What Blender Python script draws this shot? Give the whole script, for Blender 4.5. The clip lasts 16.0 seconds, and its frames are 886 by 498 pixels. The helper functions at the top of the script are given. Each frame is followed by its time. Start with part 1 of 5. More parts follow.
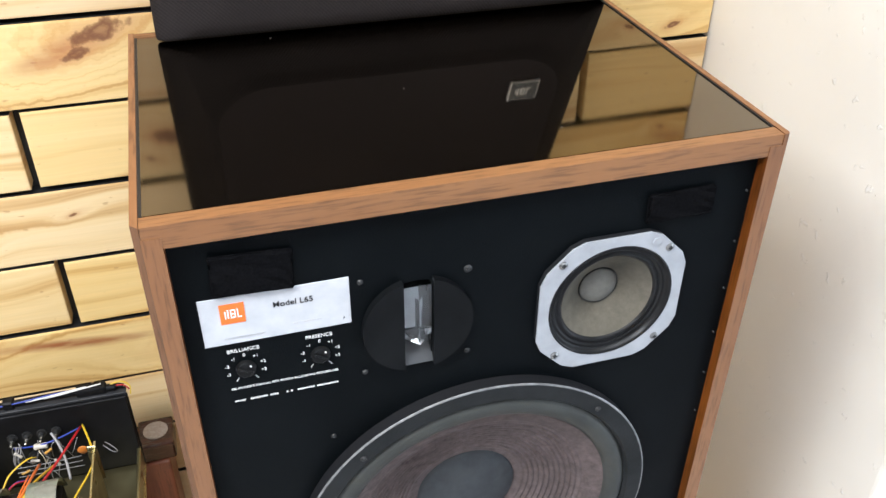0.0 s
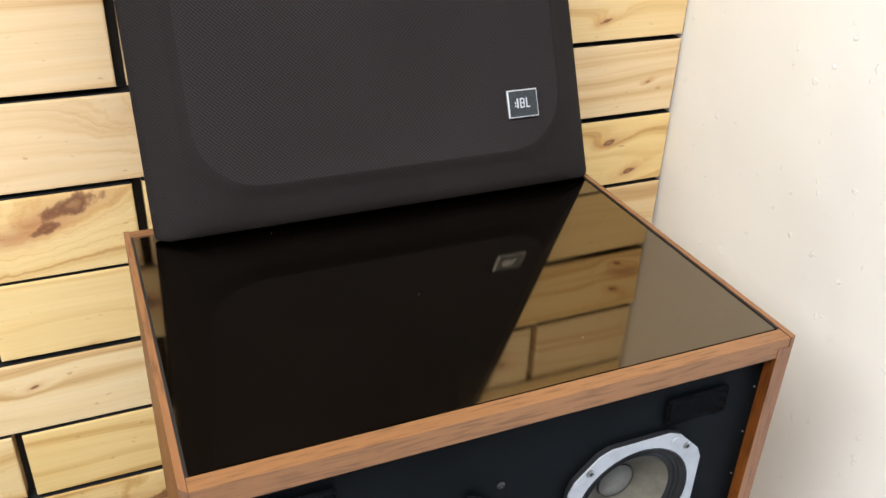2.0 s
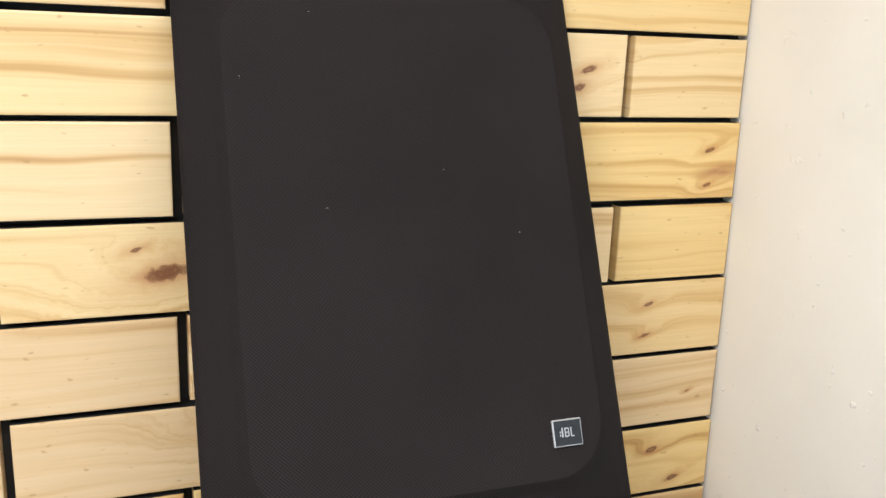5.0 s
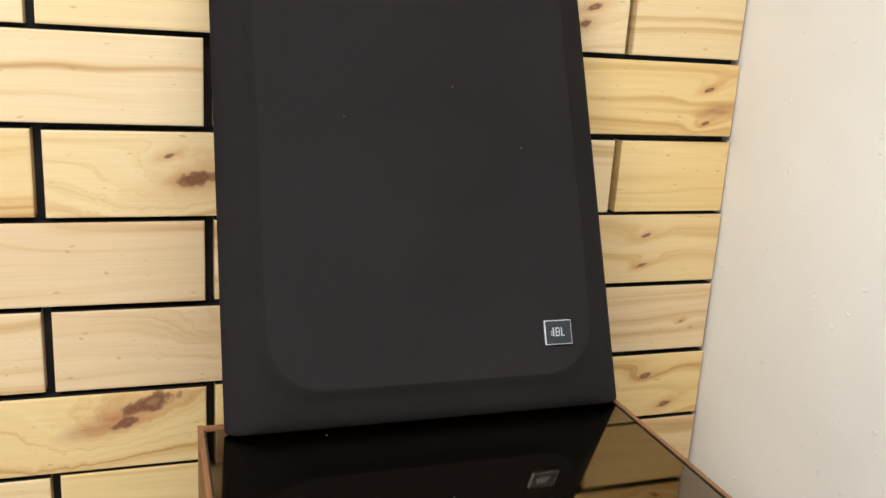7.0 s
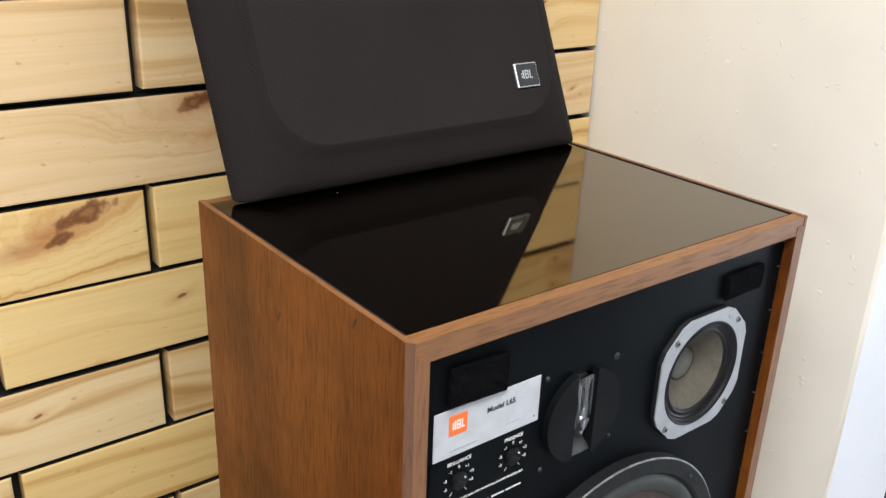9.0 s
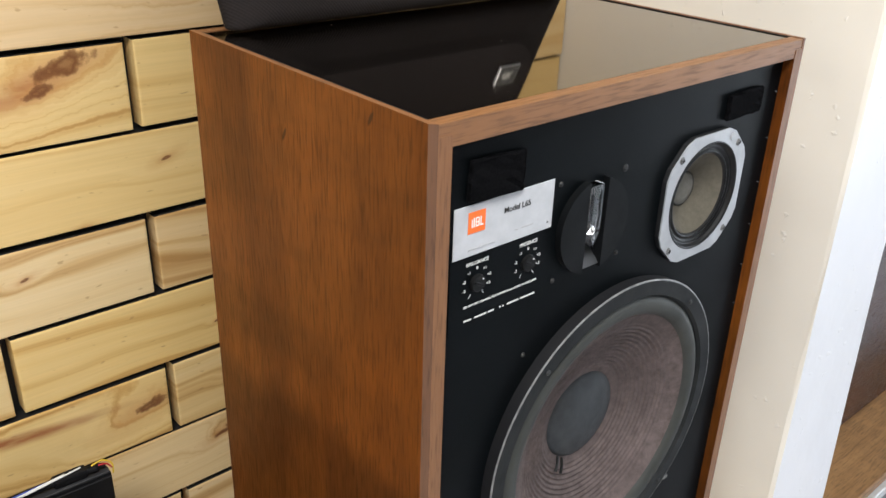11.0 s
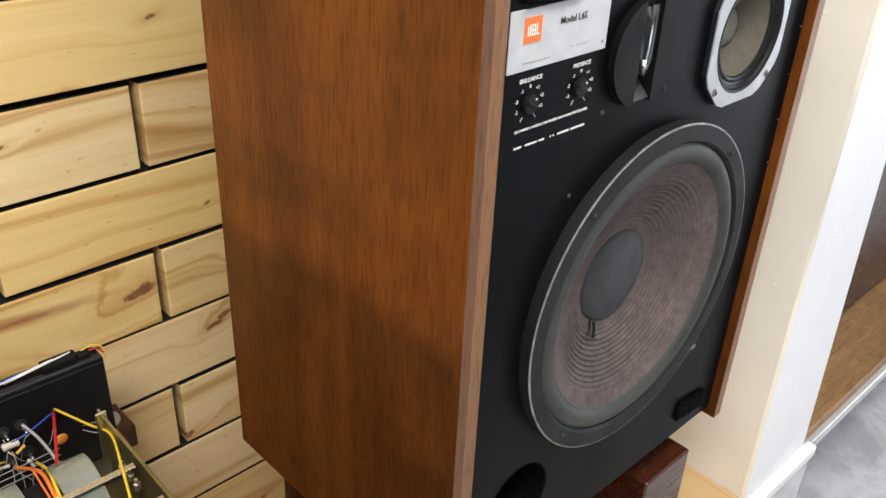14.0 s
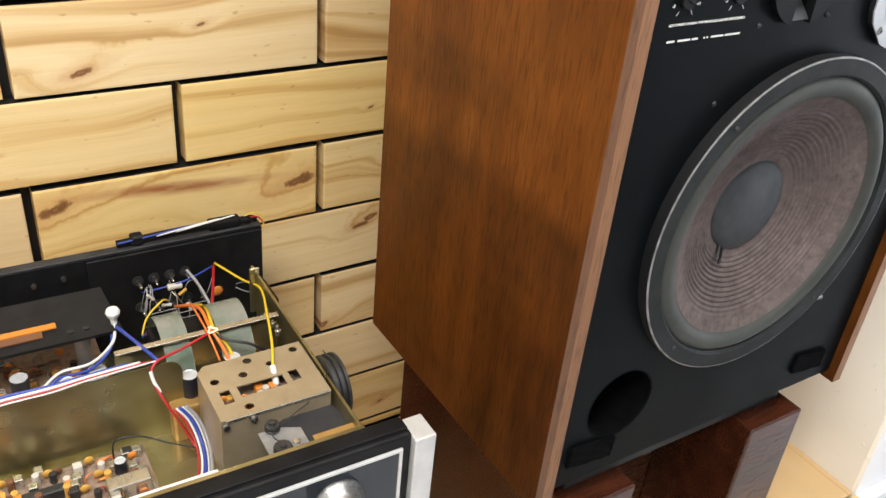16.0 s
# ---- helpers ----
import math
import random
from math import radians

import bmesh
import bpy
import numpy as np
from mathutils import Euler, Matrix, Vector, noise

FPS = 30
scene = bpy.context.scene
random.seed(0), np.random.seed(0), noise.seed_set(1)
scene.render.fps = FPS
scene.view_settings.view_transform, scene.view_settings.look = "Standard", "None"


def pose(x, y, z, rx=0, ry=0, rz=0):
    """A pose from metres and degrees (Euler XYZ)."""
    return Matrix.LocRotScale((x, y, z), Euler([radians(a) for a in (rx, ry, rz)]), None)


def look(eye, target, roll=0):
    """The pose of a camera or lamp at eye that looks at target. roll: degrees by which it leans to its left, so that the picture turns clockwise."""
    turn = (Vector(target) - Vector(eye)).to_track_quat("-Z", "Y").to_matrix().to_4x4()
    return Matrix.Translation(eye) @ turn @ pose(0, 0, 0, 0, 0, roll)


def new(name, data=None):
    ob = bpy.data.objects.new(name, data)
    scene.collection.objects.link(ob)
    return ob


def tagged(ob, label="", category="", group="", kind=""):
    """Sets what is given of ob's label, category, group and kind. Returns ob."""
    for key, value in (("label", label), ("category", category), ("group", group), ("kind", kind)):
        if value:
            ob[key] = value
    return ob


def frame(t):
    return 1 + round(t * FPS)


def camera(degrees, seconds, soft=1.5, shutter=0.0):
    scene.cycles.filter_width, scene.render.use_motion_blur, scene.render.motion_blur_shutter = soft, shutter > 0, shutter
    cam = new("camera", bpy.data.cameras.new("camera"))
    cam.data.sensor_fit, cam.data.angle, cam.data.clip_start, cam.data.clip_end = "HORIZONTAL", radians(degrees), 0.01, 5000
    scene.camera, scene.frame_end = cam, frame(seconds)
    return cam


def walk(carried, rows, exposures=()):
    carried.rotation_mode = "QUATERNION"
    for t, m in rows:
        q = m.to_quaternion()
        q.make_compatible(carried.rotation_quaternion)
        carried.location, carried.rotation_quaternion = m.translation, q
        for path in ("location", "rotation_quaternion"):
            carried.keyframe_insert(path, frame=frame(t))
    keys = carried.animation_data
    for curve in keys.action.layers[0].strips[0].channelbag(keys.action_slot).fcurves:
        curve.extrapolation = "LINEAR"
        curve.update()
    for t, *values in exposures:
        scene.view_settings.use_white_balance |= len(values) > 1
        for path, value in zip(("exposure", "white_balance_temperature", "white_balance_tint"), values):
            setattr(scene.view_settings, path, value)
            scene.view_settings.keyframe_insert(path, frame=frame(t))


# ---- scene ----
cam = camera(54.0, 16.0)
PATH = [
    (0, (0.048, -0.457, 1.276), (0.527, 1.12, 0.143), 0.4),
    (0.5, (0.02, -0.427, 1.298), (0.583, 1.107, 0.145), 0.3),
    (1, (0.004, -0.402, 1.322), (0.661, 1.101, 0.178), 1.9),
    (1.5, (-0.013, -0.391, 1.343), (0.684, 1.142, 0.264), 2.3),
    (2, (-0.017, -0.381, 1.365), (0.689, 1.206, 0.374), 2.3),
    (2.5, (-0.013, -0.375, 1.381), (0.694, 1.27, 0.489), 2.3),
    (3, (-0.017, -0.375, 1.399), (0.689, 1.324, 0.615), 2.1),
    (3.5, (-0.021, -0.378, 1.414), (0.68, 1.365, 0.727), 1.7),
    (4, (-0.026, -0.381, 1.427), (0.679, 1.39, 0.823), 1.7),
    (4.5, (-0.031, -0.381, 1.442), (0.672, 1.42, 0.93), 1.9),
    (4.7, (-0.033, -0.38, 1.449), (0.668, 1.432, 0.976), 1.9),
    (6.8, (-0.037, -0.468, 1.41), (0.593, 1.372, 0.941), 3.5),
    (7, (-0.042, -0.476, 1.392), (0.593, 1.351, 0.885), 3.6),
    (7.5, (-0.114, -0.465, 1.354), (0.653, 1.275, 0.734), 3.3),
    (8, (-0.197, -0.427, 1.315), (0.764, 1.178, 0.607), 2.5),
    (8.5, (-0.251, -0.401, 1.283), (0.837, 1.107, 0.546), 2.1),
    (9, (-0.283, -0.387, 1.255), (0.863, 1.072, 0.509), 2.1),
    (9.5, (-0.306, -0.388, 1.231), (0.858, 1.05, 0.469), 2.0),
    (10, (-0.312, -0.394, 1.204), (0.868, 1.012, 0.41), 2.5),
    (10.2, (-0.317, -0.397, 1.195), (0.87, 0.995, 0.386), 2.6),
    (12.3, (-0.345, -0.351, 1.119), (0.852, 0.936, 0.165), 0.1),
    (12.5, (-0.346, -0.346, 1.114), (0.857, 0.93, 0.153), -0.0),
    (13, (-0.347, -0.336, 1.1), (0.868, 0.914, 0.12), 0.2),
    (13.5, (-0.354, -0.332, 1.082), (0.875, 0.901, 0.097), 1.6),
    (14, (-0.362, -0.334, 1.065), (0.861, 0.897, 0.07), 2.7),
    (14.5, (-0.37, -0.343, 1.053), (0.824, 0.902, 0.041), 3.4),
    (15, (-0.385, -0.357, 1.044), (0.768, 0.919, 0.022), 4.2),
    (15.5, (-0.399, -0.38, 1.033), (0.681, 0.95, 0.001), 5.3),
    (16, (-0.411, -0.403, 1.02), (0.552, 1.005, -0.024), 5.8),
]
EXPOSURE = [(0.0, 0.2, 5900, 10), (1.5, 0.07, 5950, 10), (3.5, -0.2, 6020, 10), (4.7, -0.28, 6050, 10), (6.8, -0.42, 6100, 10), (7.5, -0.47, 6150, 10), (8.5, -0.28, 6180, 10), (9.0, -0.3, 6200, 10),
            (10.2, -0.31, 6250, 10), (12.5, -0.22, 6450, 10), (14.5, -0.2, 6550, 10), (15.5, -0.18, 6550, 10), (16.0, -0.04, 6550, 10)]
walk(cam, [(t, look(eye, target, roll)) for t, eye, target, roll in PATH], EXPOSURE)

# ---- light ----
world = bpy.data.worlds.new("world")
scene.world = world
world.use_nodes = True
world.node_tree.nodes["Background"].inputs["Color"].default_value = (0.9, 0.95, 1.0, 1)
world.node_tree.nodes["Background"].inputs["Strength"].default_value = 0.15


def area_lamp(name, m, sx, sy, power, colour):
    lamp = bpy.data.lights.new(name, "AREA")
    lamp.shape, lamp.size, lamp.size_y, lamp.energy, lamp.color = "RECTANGLE", sx, sy, power, colour
    ob = new(name, lamp)
    ob.matrix_world = m
    return ob


area_lamp("ceiling_lamp", look((-1.0, -0.78, 2.28), (-1.0, -0.78, 0)), 0.9, 0.5, 70, (1.0, 0.985, 0.95))
area_lamp("ceiling_lamp", look((0.2, -0.48, 2.28), (0.2, -0.48, 0)), 1.2, 0.3, 25, (1.0, 0.985, 0.95))
# cool light assumed from the right, placed to brighten the pier's end
area_lamp("assumed_side_daylight", look((3.22, -1.1, 0.78), (0.86, -1.1, 0.78)), 1.15, 2.1, 44, (0.86, 0.93, 1.0))

# ---- materials ----


def material(name, colour=(0.5, 0.5, 0.5), rough=0.5, metal=0.0, spec=0.5):
    m = bpy.data.materials.new(name)
    m.use_nodes = True
    b = m.node_tree.nodes["Principled BSDF"]
    b.inputs["Base Color"].default_value = (*colour, 1)
    b.inputs["Roughness"].default_value = rough
    b.inputs["Metallic"].default_value = metal
    b.inputs["Specular IOR Level"].default_value = spec
    return m


def bsdf(m):
    return m.node_tree.nodes["Principled BSDF"]


def plug(m, source, target):
    m.node_tree.links.new(source, target)


def calc(m, op, a, b=0.0, clamp=False):
    n = m.node_tree.nodes.new("ShaderNodeMath")
    n.operation, n.use_clamp = op, clamp
    for i, v in enumerate((a, b)):
        if isinstance(v, (int, float)):
            n.inputs[i].default_value = v
        else:
            plug(m, v, n.inputs[i])
    return n.outputs[0]


def coords(m):
    n = m.node_tree.nodes.new("ShaderNodeTexCoord")
    return n.outputs["Object"]


def chance(m):
    return m.node_tree.nodes.new("ShaderNodeObjectInfo").outputs["Random"]


def split(m, v):
    n = m.node_tree.nodes.new("ShaderNodeSeparateXYZ")
    plug(m, v, n.inputs[0])
    return n.outputs


def join(m, x, y, z):
    n = m.node_tree.nodes.new("ShaderNodeCombineXYZ")
    for i, v in enumerate((x, y, z)):
        if isinstance(v, (int, float)):
            n.inputs[i].default_value = v
        else:
            plug(m, v, n.inputs[i])
    return n.outputs[0]


def scaled(m, v, sx, sy, sz):
    n = m.node_tree.nodes.new("ShaderNodeMapping")
    plug(m, v, n.inputs["Vector"])
    n.inputs["Scale"].default_value = (sx, sy, sz)
    return n.outputs[0]


def ntex(m, v, scale, detail=2.0, rough=0.5, bend=0.0):
    n = m.node_tree.nodes.new("ShaderNodeTexNoise")
    plug(m, v, n.inputs["Vector"])
    n.inputs["Scale"].default_value, n.inputs["Detail"].default_value = scale, detail
    n.inputs["Roughness"].default_value, n.inputs["Distortion"].default_value = rough, bend
    return n.outputs["Fac"]


def ramp(m, fac, stops):
    n = m.node_tree.nodes.new("ShaderNodeValToRGB")
    plug(m, fac, n.inputs[0])
    e = n.color_ramp.elements
    while len(e) < len(stops):
        e.new(0.5)
    for k, (at, c) in zip(e, stops):
        k.position = at
        k.color = (c, c, c, 1) if isinstance(c, (int, float)) else (*c, 1)
    return n.outputs[0]


def blend(m, fac, a, b, how="MIX"):
    n = m.node_tree.nodes.new("ShaderNodeMix")
    n.data_type, n.blend_type = "RGBA", how
    for i, v in ((0, fac), (6, a), (7, b)):
        if isinstance(v, (int, float)):
            n.inputs[i].default_value = v
        elif isinstance(v, tuple):
            n.inputs[i].default_value = (*v, 1)
        else:
            plug(m, v, n.inputs[i])
    return n.outputs[2]


def relief(m, height, strength, distance):
    n = m.node_tree.nodes.new("ShaderNodeBump")
    n.inputs["Strength"].default_value, n.inputs["Distance"].default_value = strength, distance
    plug(m, height, n.inputs["Height"])
    plug(m, n.outputs[0], bsdf(m).inputs["Normal"])


def own_value(m, name):
    n = m.node_tree.nodes.new("ShaderNodeAttribute")
    n.attribute_type, n.attribute_name = "OBJECT", name
    return n.outputs["Vector"]


def pine(name):
    """Lacquered pine: rings that bend round the knots that each plank carries."""
    m = material(name, rough=0.36)
    p, r = coords(m), chance(m)
    x, y, z = split(m, p)
    shift = calc(m, "MULTIPLY", r, 37.0)
    xs = calc(m, "ADD", x, shift)
    low = ntex(m, join(m, calc(m, "MULTIPLY", xs, 2.4), calc(m, "ADD", y, shift), calc(m, "MULTIPLY", z, 9.0)), 1.0, 2.0)
    bend, cores, rims = None, None, None
    for key in ("knot_a", "knot_b"):
        ax, az, ar = split(m, own_value(m, key))
        dx = calc(m, "MULTIPLY", calc(m, "SUBTRACT", x, ax), 0.36)
        dz = calc(m, "ADD", calc(m, "SUBTRACT", z, az), calc(m, "MULTIPLY", calc(m, "SUBTRACT", ax, x), 0.28))
        wob = calc(m, "MULTIPLY", calc(m, "SUBTRACT", ntex(m, p, 48.0, 5.0, 0.6), 0.5), calc(m, "MULTIPLY", ar, 2.6))
        d = calc(m, "ADD", calc(m, "SQRT", calc(m, "ADD", calc(m, "MULTIPLY", dx, dx), calc(m, "MULTIPLY", dz, dz))), wob)
        q = calc(m, "DIVIDE", d, calc(m, "MAXIMUM", ar, 0.0002))
        wide = calc(m, "DIVIDE", q, 4.0)
        f = calc(m, "MULTIPLY", calc(m, "POWER", 2.718, calc(m, "MULTIPLY", calc(m, "MULTIPLY", wide, wide), -1.0)), calc(m, "MULTIPLY", ar, 7.0))
        core = ramp(m, calc(m, "MULTIPLY", q, 0.5), [(0.0, 0.6), (0.2, 0.95), (0.36, 0.75), (0.5, 0.0)])
        rim = ramp(m, calc(m, "MULTIPLY", q, 0.25), [(0.0, 1.0), (0.3, 0.75), (0.5, 0.35), (0.95, 0.0)])
        bend = f if bend is None else calc(m, "ADD", bend, f)
        cores = core if cores is None else calc(m, "MAXIMUM", cores, core)
        rims = rim if rims is None else calc(m, "MAXIMUM", rims, rim)
    g = calc(m, "ADD", calc(m, "ADD", z, calc(m, "MULTIPLY", low, 0.075)), bend)
    rings = ntex(m, join(m, calc(m, "MULTIPLY", xs, 0.6), shift, calc(m, "MULTIPLY", g, 54.0)), 1.0, 3.0, 0.5)
    wood = ramp(m, rings, [(0.31, (0.46, 0.28, 0.11)), (0.4, (0.61, 0.42, 0.2)), (0.485, (0.7, 0.535, 0.295)), (0.75, (0.745, 0.595, 0.36))])
    fine = ntex(m, join(m, calc(m, "MULTIPLY", xs, 9.0), y, calc(m, "MULTIPLY", z, 420.0)), 1.0, 2.0)
    wood = blend(m, 1.0, wood, ramp(m, fine, [(0.3, 0.95), (0.7, 1.02)]), "MULTIPLY")
    wood = blend(m, 1.0, wood, ramp(m, r, [(0.0, (1.0, 0.95, 0.8)), (0.3, (1.03, 1.02, 1.02)), (0.55, (0.9, 0.83, 0.8)), (0.8, (1.0, 0.93, 0.72)), (1.0, (1.04, 0.95, 0.66))]), "MULTIPLY")
    pin = ntex(m, join(m, calc(m, "MULTIPLY", xs, 60.0), y, calc(m, "MULTIPLY", z, 150.0)), 1.0, 1.0)
    wood = blend(m, ramp(m, pin, [(0.7, 0.0), (0.76, 0.5)]), wood, (0.36, 0.2, 0.08))
    sx, sz, sl = split(m, own_value(m, "streak"))
    ux = calc(m, "DIVIDE", calc(m, "SUBTRACT", x, sx), calc(m, "MAXIMUM", sl, 0.0002))
    slope, half, strength = split(m, own_value(m, "streak_form"))
    level = calc(m, "ADD", sz, calc(m, "MULTIPLY", calc(m, "SUBTRACT", x, sx), slope))
    uz = calc(m, "DIVIDE", calc(m, "SUBTRACT", calc(m, "ADD", z, calc(m, "MULTIPLY", calc(m, "SUBTRACT", low, 0.5), 0.03)), level), calc(m, "MAXIMUM", half, 0.001))
    us = calc(m, "SQRT", calc(m, "ADD", calc(m, "MULTIPLY", ux, ux), calc(m, "MULTIPLY", uz, uz)))
    patch = calc(m, "MULTIPLY", ramp(m, us, [(0.2, 1.0), (1.0, 0.0)]), ramp(m, ntex(m, scaled(m, p, 30, 30, 110), 1.0, 3.0), [(0.35, 0.6), (0.6, 1.0)]))
    wood = blend(m, calc(m, "MULTIPLY", patch, strength), wood, (0.3, 0.1, 0.036))
    wood = blend(m, calc(m, "MULTIPLY", rims, 0.6), wood, (0.46, 0.2, 0.06))
    wood = blend(m, calc(m, "MULTIPLY", cores, 0.95), wood, (0.13, 0.042, 0.014))
    plug(m, wood, bsdf(m).inputs["Base Color"])
    plug(m, ramp(m, rings, [(0.2, 0.42), (0.8, 0.3)]), bsdf(m).inputs["Roughness"])
    relief(m, fine, 0.12, 0.001)
    return m


def veneer(name, along, dark, mid, light, rough=0.4, blotch=0.6, figure=None, plain=False):
    """Oiled veneer with its grain along one axis: 0 x, 1 y, 2 z."""
    m = material(name, rough=rough)
    p = coords(m)
    k = [48.0, 48.0, 48.0]
    k[along] = 2.2
    f = [420.0, 420.0, 420.0]
    f[along] = 34.0
    w = [6.0, 6.0, 6.0]
    w[along] = 2.4
    broad = ntex(m, scaled(m, p, *w), 1.0, 3.0, 0.55, 0.4)
    bands = ntex(m, scaled(m, p, *k), 1.0, 3.0, 0.5, 0.25)
    pores = ntex(m, scaled(m, p, *f), 1.0, 2.0, 0.6)
    mixed = calc(m, "ADD", calc(m, "MULTIPLY", bands, 1.05 - blotch), calc(m, "MULTIPLY", broad, blotch))
    c = ramp(m, mixed, [(0.36, dark), (0.55, mid), (0.78, light)])
    c = blend(m, 1.0, c, ramp(m, pores, [(0.34, 0.66), (0.48, 1.0), (0.8, 1.08)]), "MULTIPLY")
    if not plain:
        cloud = ntex(m, scaled(m, p, *[q * 0.9 for q in w]), 1.0, 4.0, 0.55, 1.2)
        c = blend(m, 1.0, c, ramp(m, cloud, [(0.34, 0.84), (0.48, 0.98), (0.7, 1.04)]), "MULTIPLY")
        q = [70.0, 70.0, 70.0]
        q[along] = 26.0
        flake = ntex(m, scaled(m, p, *q), 1.0, 5.0, 0.72, 0.3)
        c = blend(m, 1.0, c, ramp(m, flake, [(0.36, 0.92), (0.5, 1.0), (0.66, 1.06)]), "MULTIPLY")
        u = [5.0, 5.0, 5.0]
        u[along] = 15.0
        curl = ntex(m, scaled(m, p, *u), 1.0, 3.0, 0.5, 1.4)
        c = blend(m, 1.0, c, ramp(m, curl, [(0.36, 0.86), (0.5, 1.0), (0.66, 1.08)]), "MULTIPLY")
    if figure is not None:
        # a cross figure where the grain dips: darker cloud under a wavering edge, deepened to paint the panel's low
        # shade, a pale flame above it
        px, py, pz = split(m, p)
        sway = calc(m, "MULTIPLY", calc(m, "SUBTRACT", ntex(m, scaled(m, p, 0, 13, 5), 1.0, 4.0, 0.55, 0.6), 0.5), 0.1)
        d = calc(m, "SUBTRACT", calc(m, "ADD", calc(m, "ADD", pz, calc(m, "MULTIPLY", py, 0.09)), sway), figure)
        under = ramp(m, calc(m, "ADD", calc(m, "MULTIPLY", d, 2.0), 0.5), [(0.0, 0.58), (0.3, 0.62), (0.42, 0.62), (0.468, 0.52), (0.514, 1.0), (0.53, 1.22), (0.58, 1.08), (0.95, 1.05)])
        patchy = ramp(m, ntex(m, scaled(m, p, 0, 16, 4), 1.0, 3.0, 0.5, 0.8), [(0.38, 0.35), (0.6, 1.0)])
        c = blend(m, patchy, c, blend(m, 1.0, c, under, "MULTIPLY"))
        for dy, dz in ((0.014, 0.545), (-0.098, 0.586)):
            ey = calc(m, "MULTIPLY", calc(m, "ADD", calc(m, "SUBTRACT", py, dy), calc(m, "MULTIPLY", calc(m, "SUBTRACT", pz, dz), 0.5)), 420.0)
            ez = calc(m, "MULTIPLY", calc(m, "SUBTRACT", pz, dz), 150.0)
            dent = ramp(m, calc(m, "ADD", calc(m, "MULTIPLY", ey, ey), calc(m, "MULTIPLY", ez, ez)), [(0.3, 0.8), (1.0, 0.0)])
            c = blend(m, dent, c, (0.025, 0.009, 0.004))
    plug(m, c, bsdf(m).inputs["Base Color"])
    plug(m, ramp(m, pores, [(0.2, rough + 0.14), (0.8, rough - 0.06)]), bsdf(m).inputs["Roughness"])
    relief(m, pores, 0.15, 0.0006)
    return m


def mottled(name, a, b, scale, rough=0.6, metal=0.0, bump=0.0, bump_scale=300.0, spec=0.5, detail=4.0):
    """A plain stuff with soft uneven colour and a fine tooth."""
    m = material(name, rough=rough, metal=metal, spec=spec)
    p = coords(m)
    n = ntex(m, p, scale, detail, 0.6)
    plug(m, ramp(m, n, [(0.32, a), (0.68, b)]), bsdf(m).inputs["Base Color"])
    plug(m, ramp(m, n, [(0.3, min(1.0, rough + 0.06)), (0.7, max(0.02, rough - 0.06))]), bsdf(m).inputs["Roughness"])
    if bump:
        relief(m, ntex(m, p, bump_scale, 3.0), bump, 0.001)
    return m


def plaster(name, colour):
    m = material(name, colour, 0.55)
    p = coords(m)
    wide = ntex(m, p, 3.0, 3.0)
    chips = ntex(m, p, 55.0, 3.0)
    c = blend(m, 1.0, colour, ramp(m, wide, [(0.3, 0.94), (0.7, 1.03)]), "MULTIPLY")
    c = blend(m, ramp(m, chips, [(0.69, 0.0), (0.72, 0.4)]), c, (0.86, 0.84, 0.8))
    plug(m, c, bsdf(m).inputs["Base Color"])
    lumps = calc(m, "ADD", calc(m, "MULTIPLY", ntex(m, p, 14.0, 3.0), 1.0), ramp(m, chips, [(0.67, 0.0), (0.71, 0.5)]))
    relief(m, lumps, 0.35, 0.006)
    return m


def weave(name, a, b):
    """Twill cloth with a diagonal thread."""
    m = material(name, rough=0.9, spec=0.12)
    x, y, z = split(m, coords(m))
    t1 = calc(m, "SINE", calc(m, "MULTIPLY", calc(m, "ADD", x, z), 1900.0))
    t2 = calc(m, "SINE", calc(m, "MULTIPLY", calc(m, "SUBTRACT", x, z), 1500.0))
    t = calc(m, "ADD", calc(m, "MULTIPLY", t1, 0.6), calc(m, "MULTIPLY", t2, 0.2))
    f = calc(m, "ADD", calc(m, "MULTIPLY", t, 0.6), 0.5, True)
    dust = ntex(m, coords(m), 5.0, 3.0)
    c = blend(m, f, a, b)
    c = blend(m, 1.0, c, ramp(m, dust, [(0.3, 0.85), (0.7, 1.15)]), "MULTIPLY")
    plug(m, c, bsdf(m).inputs["Base Color"])
    relief(m, f, 0.3, 0.0006)
    return m


def marble(name):
    m = material(name, rough=0.2)
    p = coords(m)
    n = ntex(m, p, 3.5, 6.0, 0.6, 1.6)
    plug(m, ramp(m, n, [(0.36, (0.42, 0.43, 0.46)), (0.5, (0.62, 0.63, 0.66)), (0.56, (0.5, 0.51, 0.54)), (0.7, (0.68, 0.68, 0.7))]), bsdf(m).inputs["Base Color"])
    return m


def paper_cone(name, a, b):
    m = material(name, rough=0.85, spec=0.2)
    p = coords(m)
    n = ntex(m, p, 120.0, 4.0, 0.7)
    w = ntex(m, p, 14.0, 3.0)
    c = ramp(m, n, [(0.3, a), (0.7, b)])
    plug(m, blend(m, 1.0, c, ramp(m, w, [(0.3, 0.82), (0.7, 1.15)]), "MULTIPLY"), bsdf(m).inputs["Base Color"])
    relief(m, n, 0.25, 0.0008)
    return m


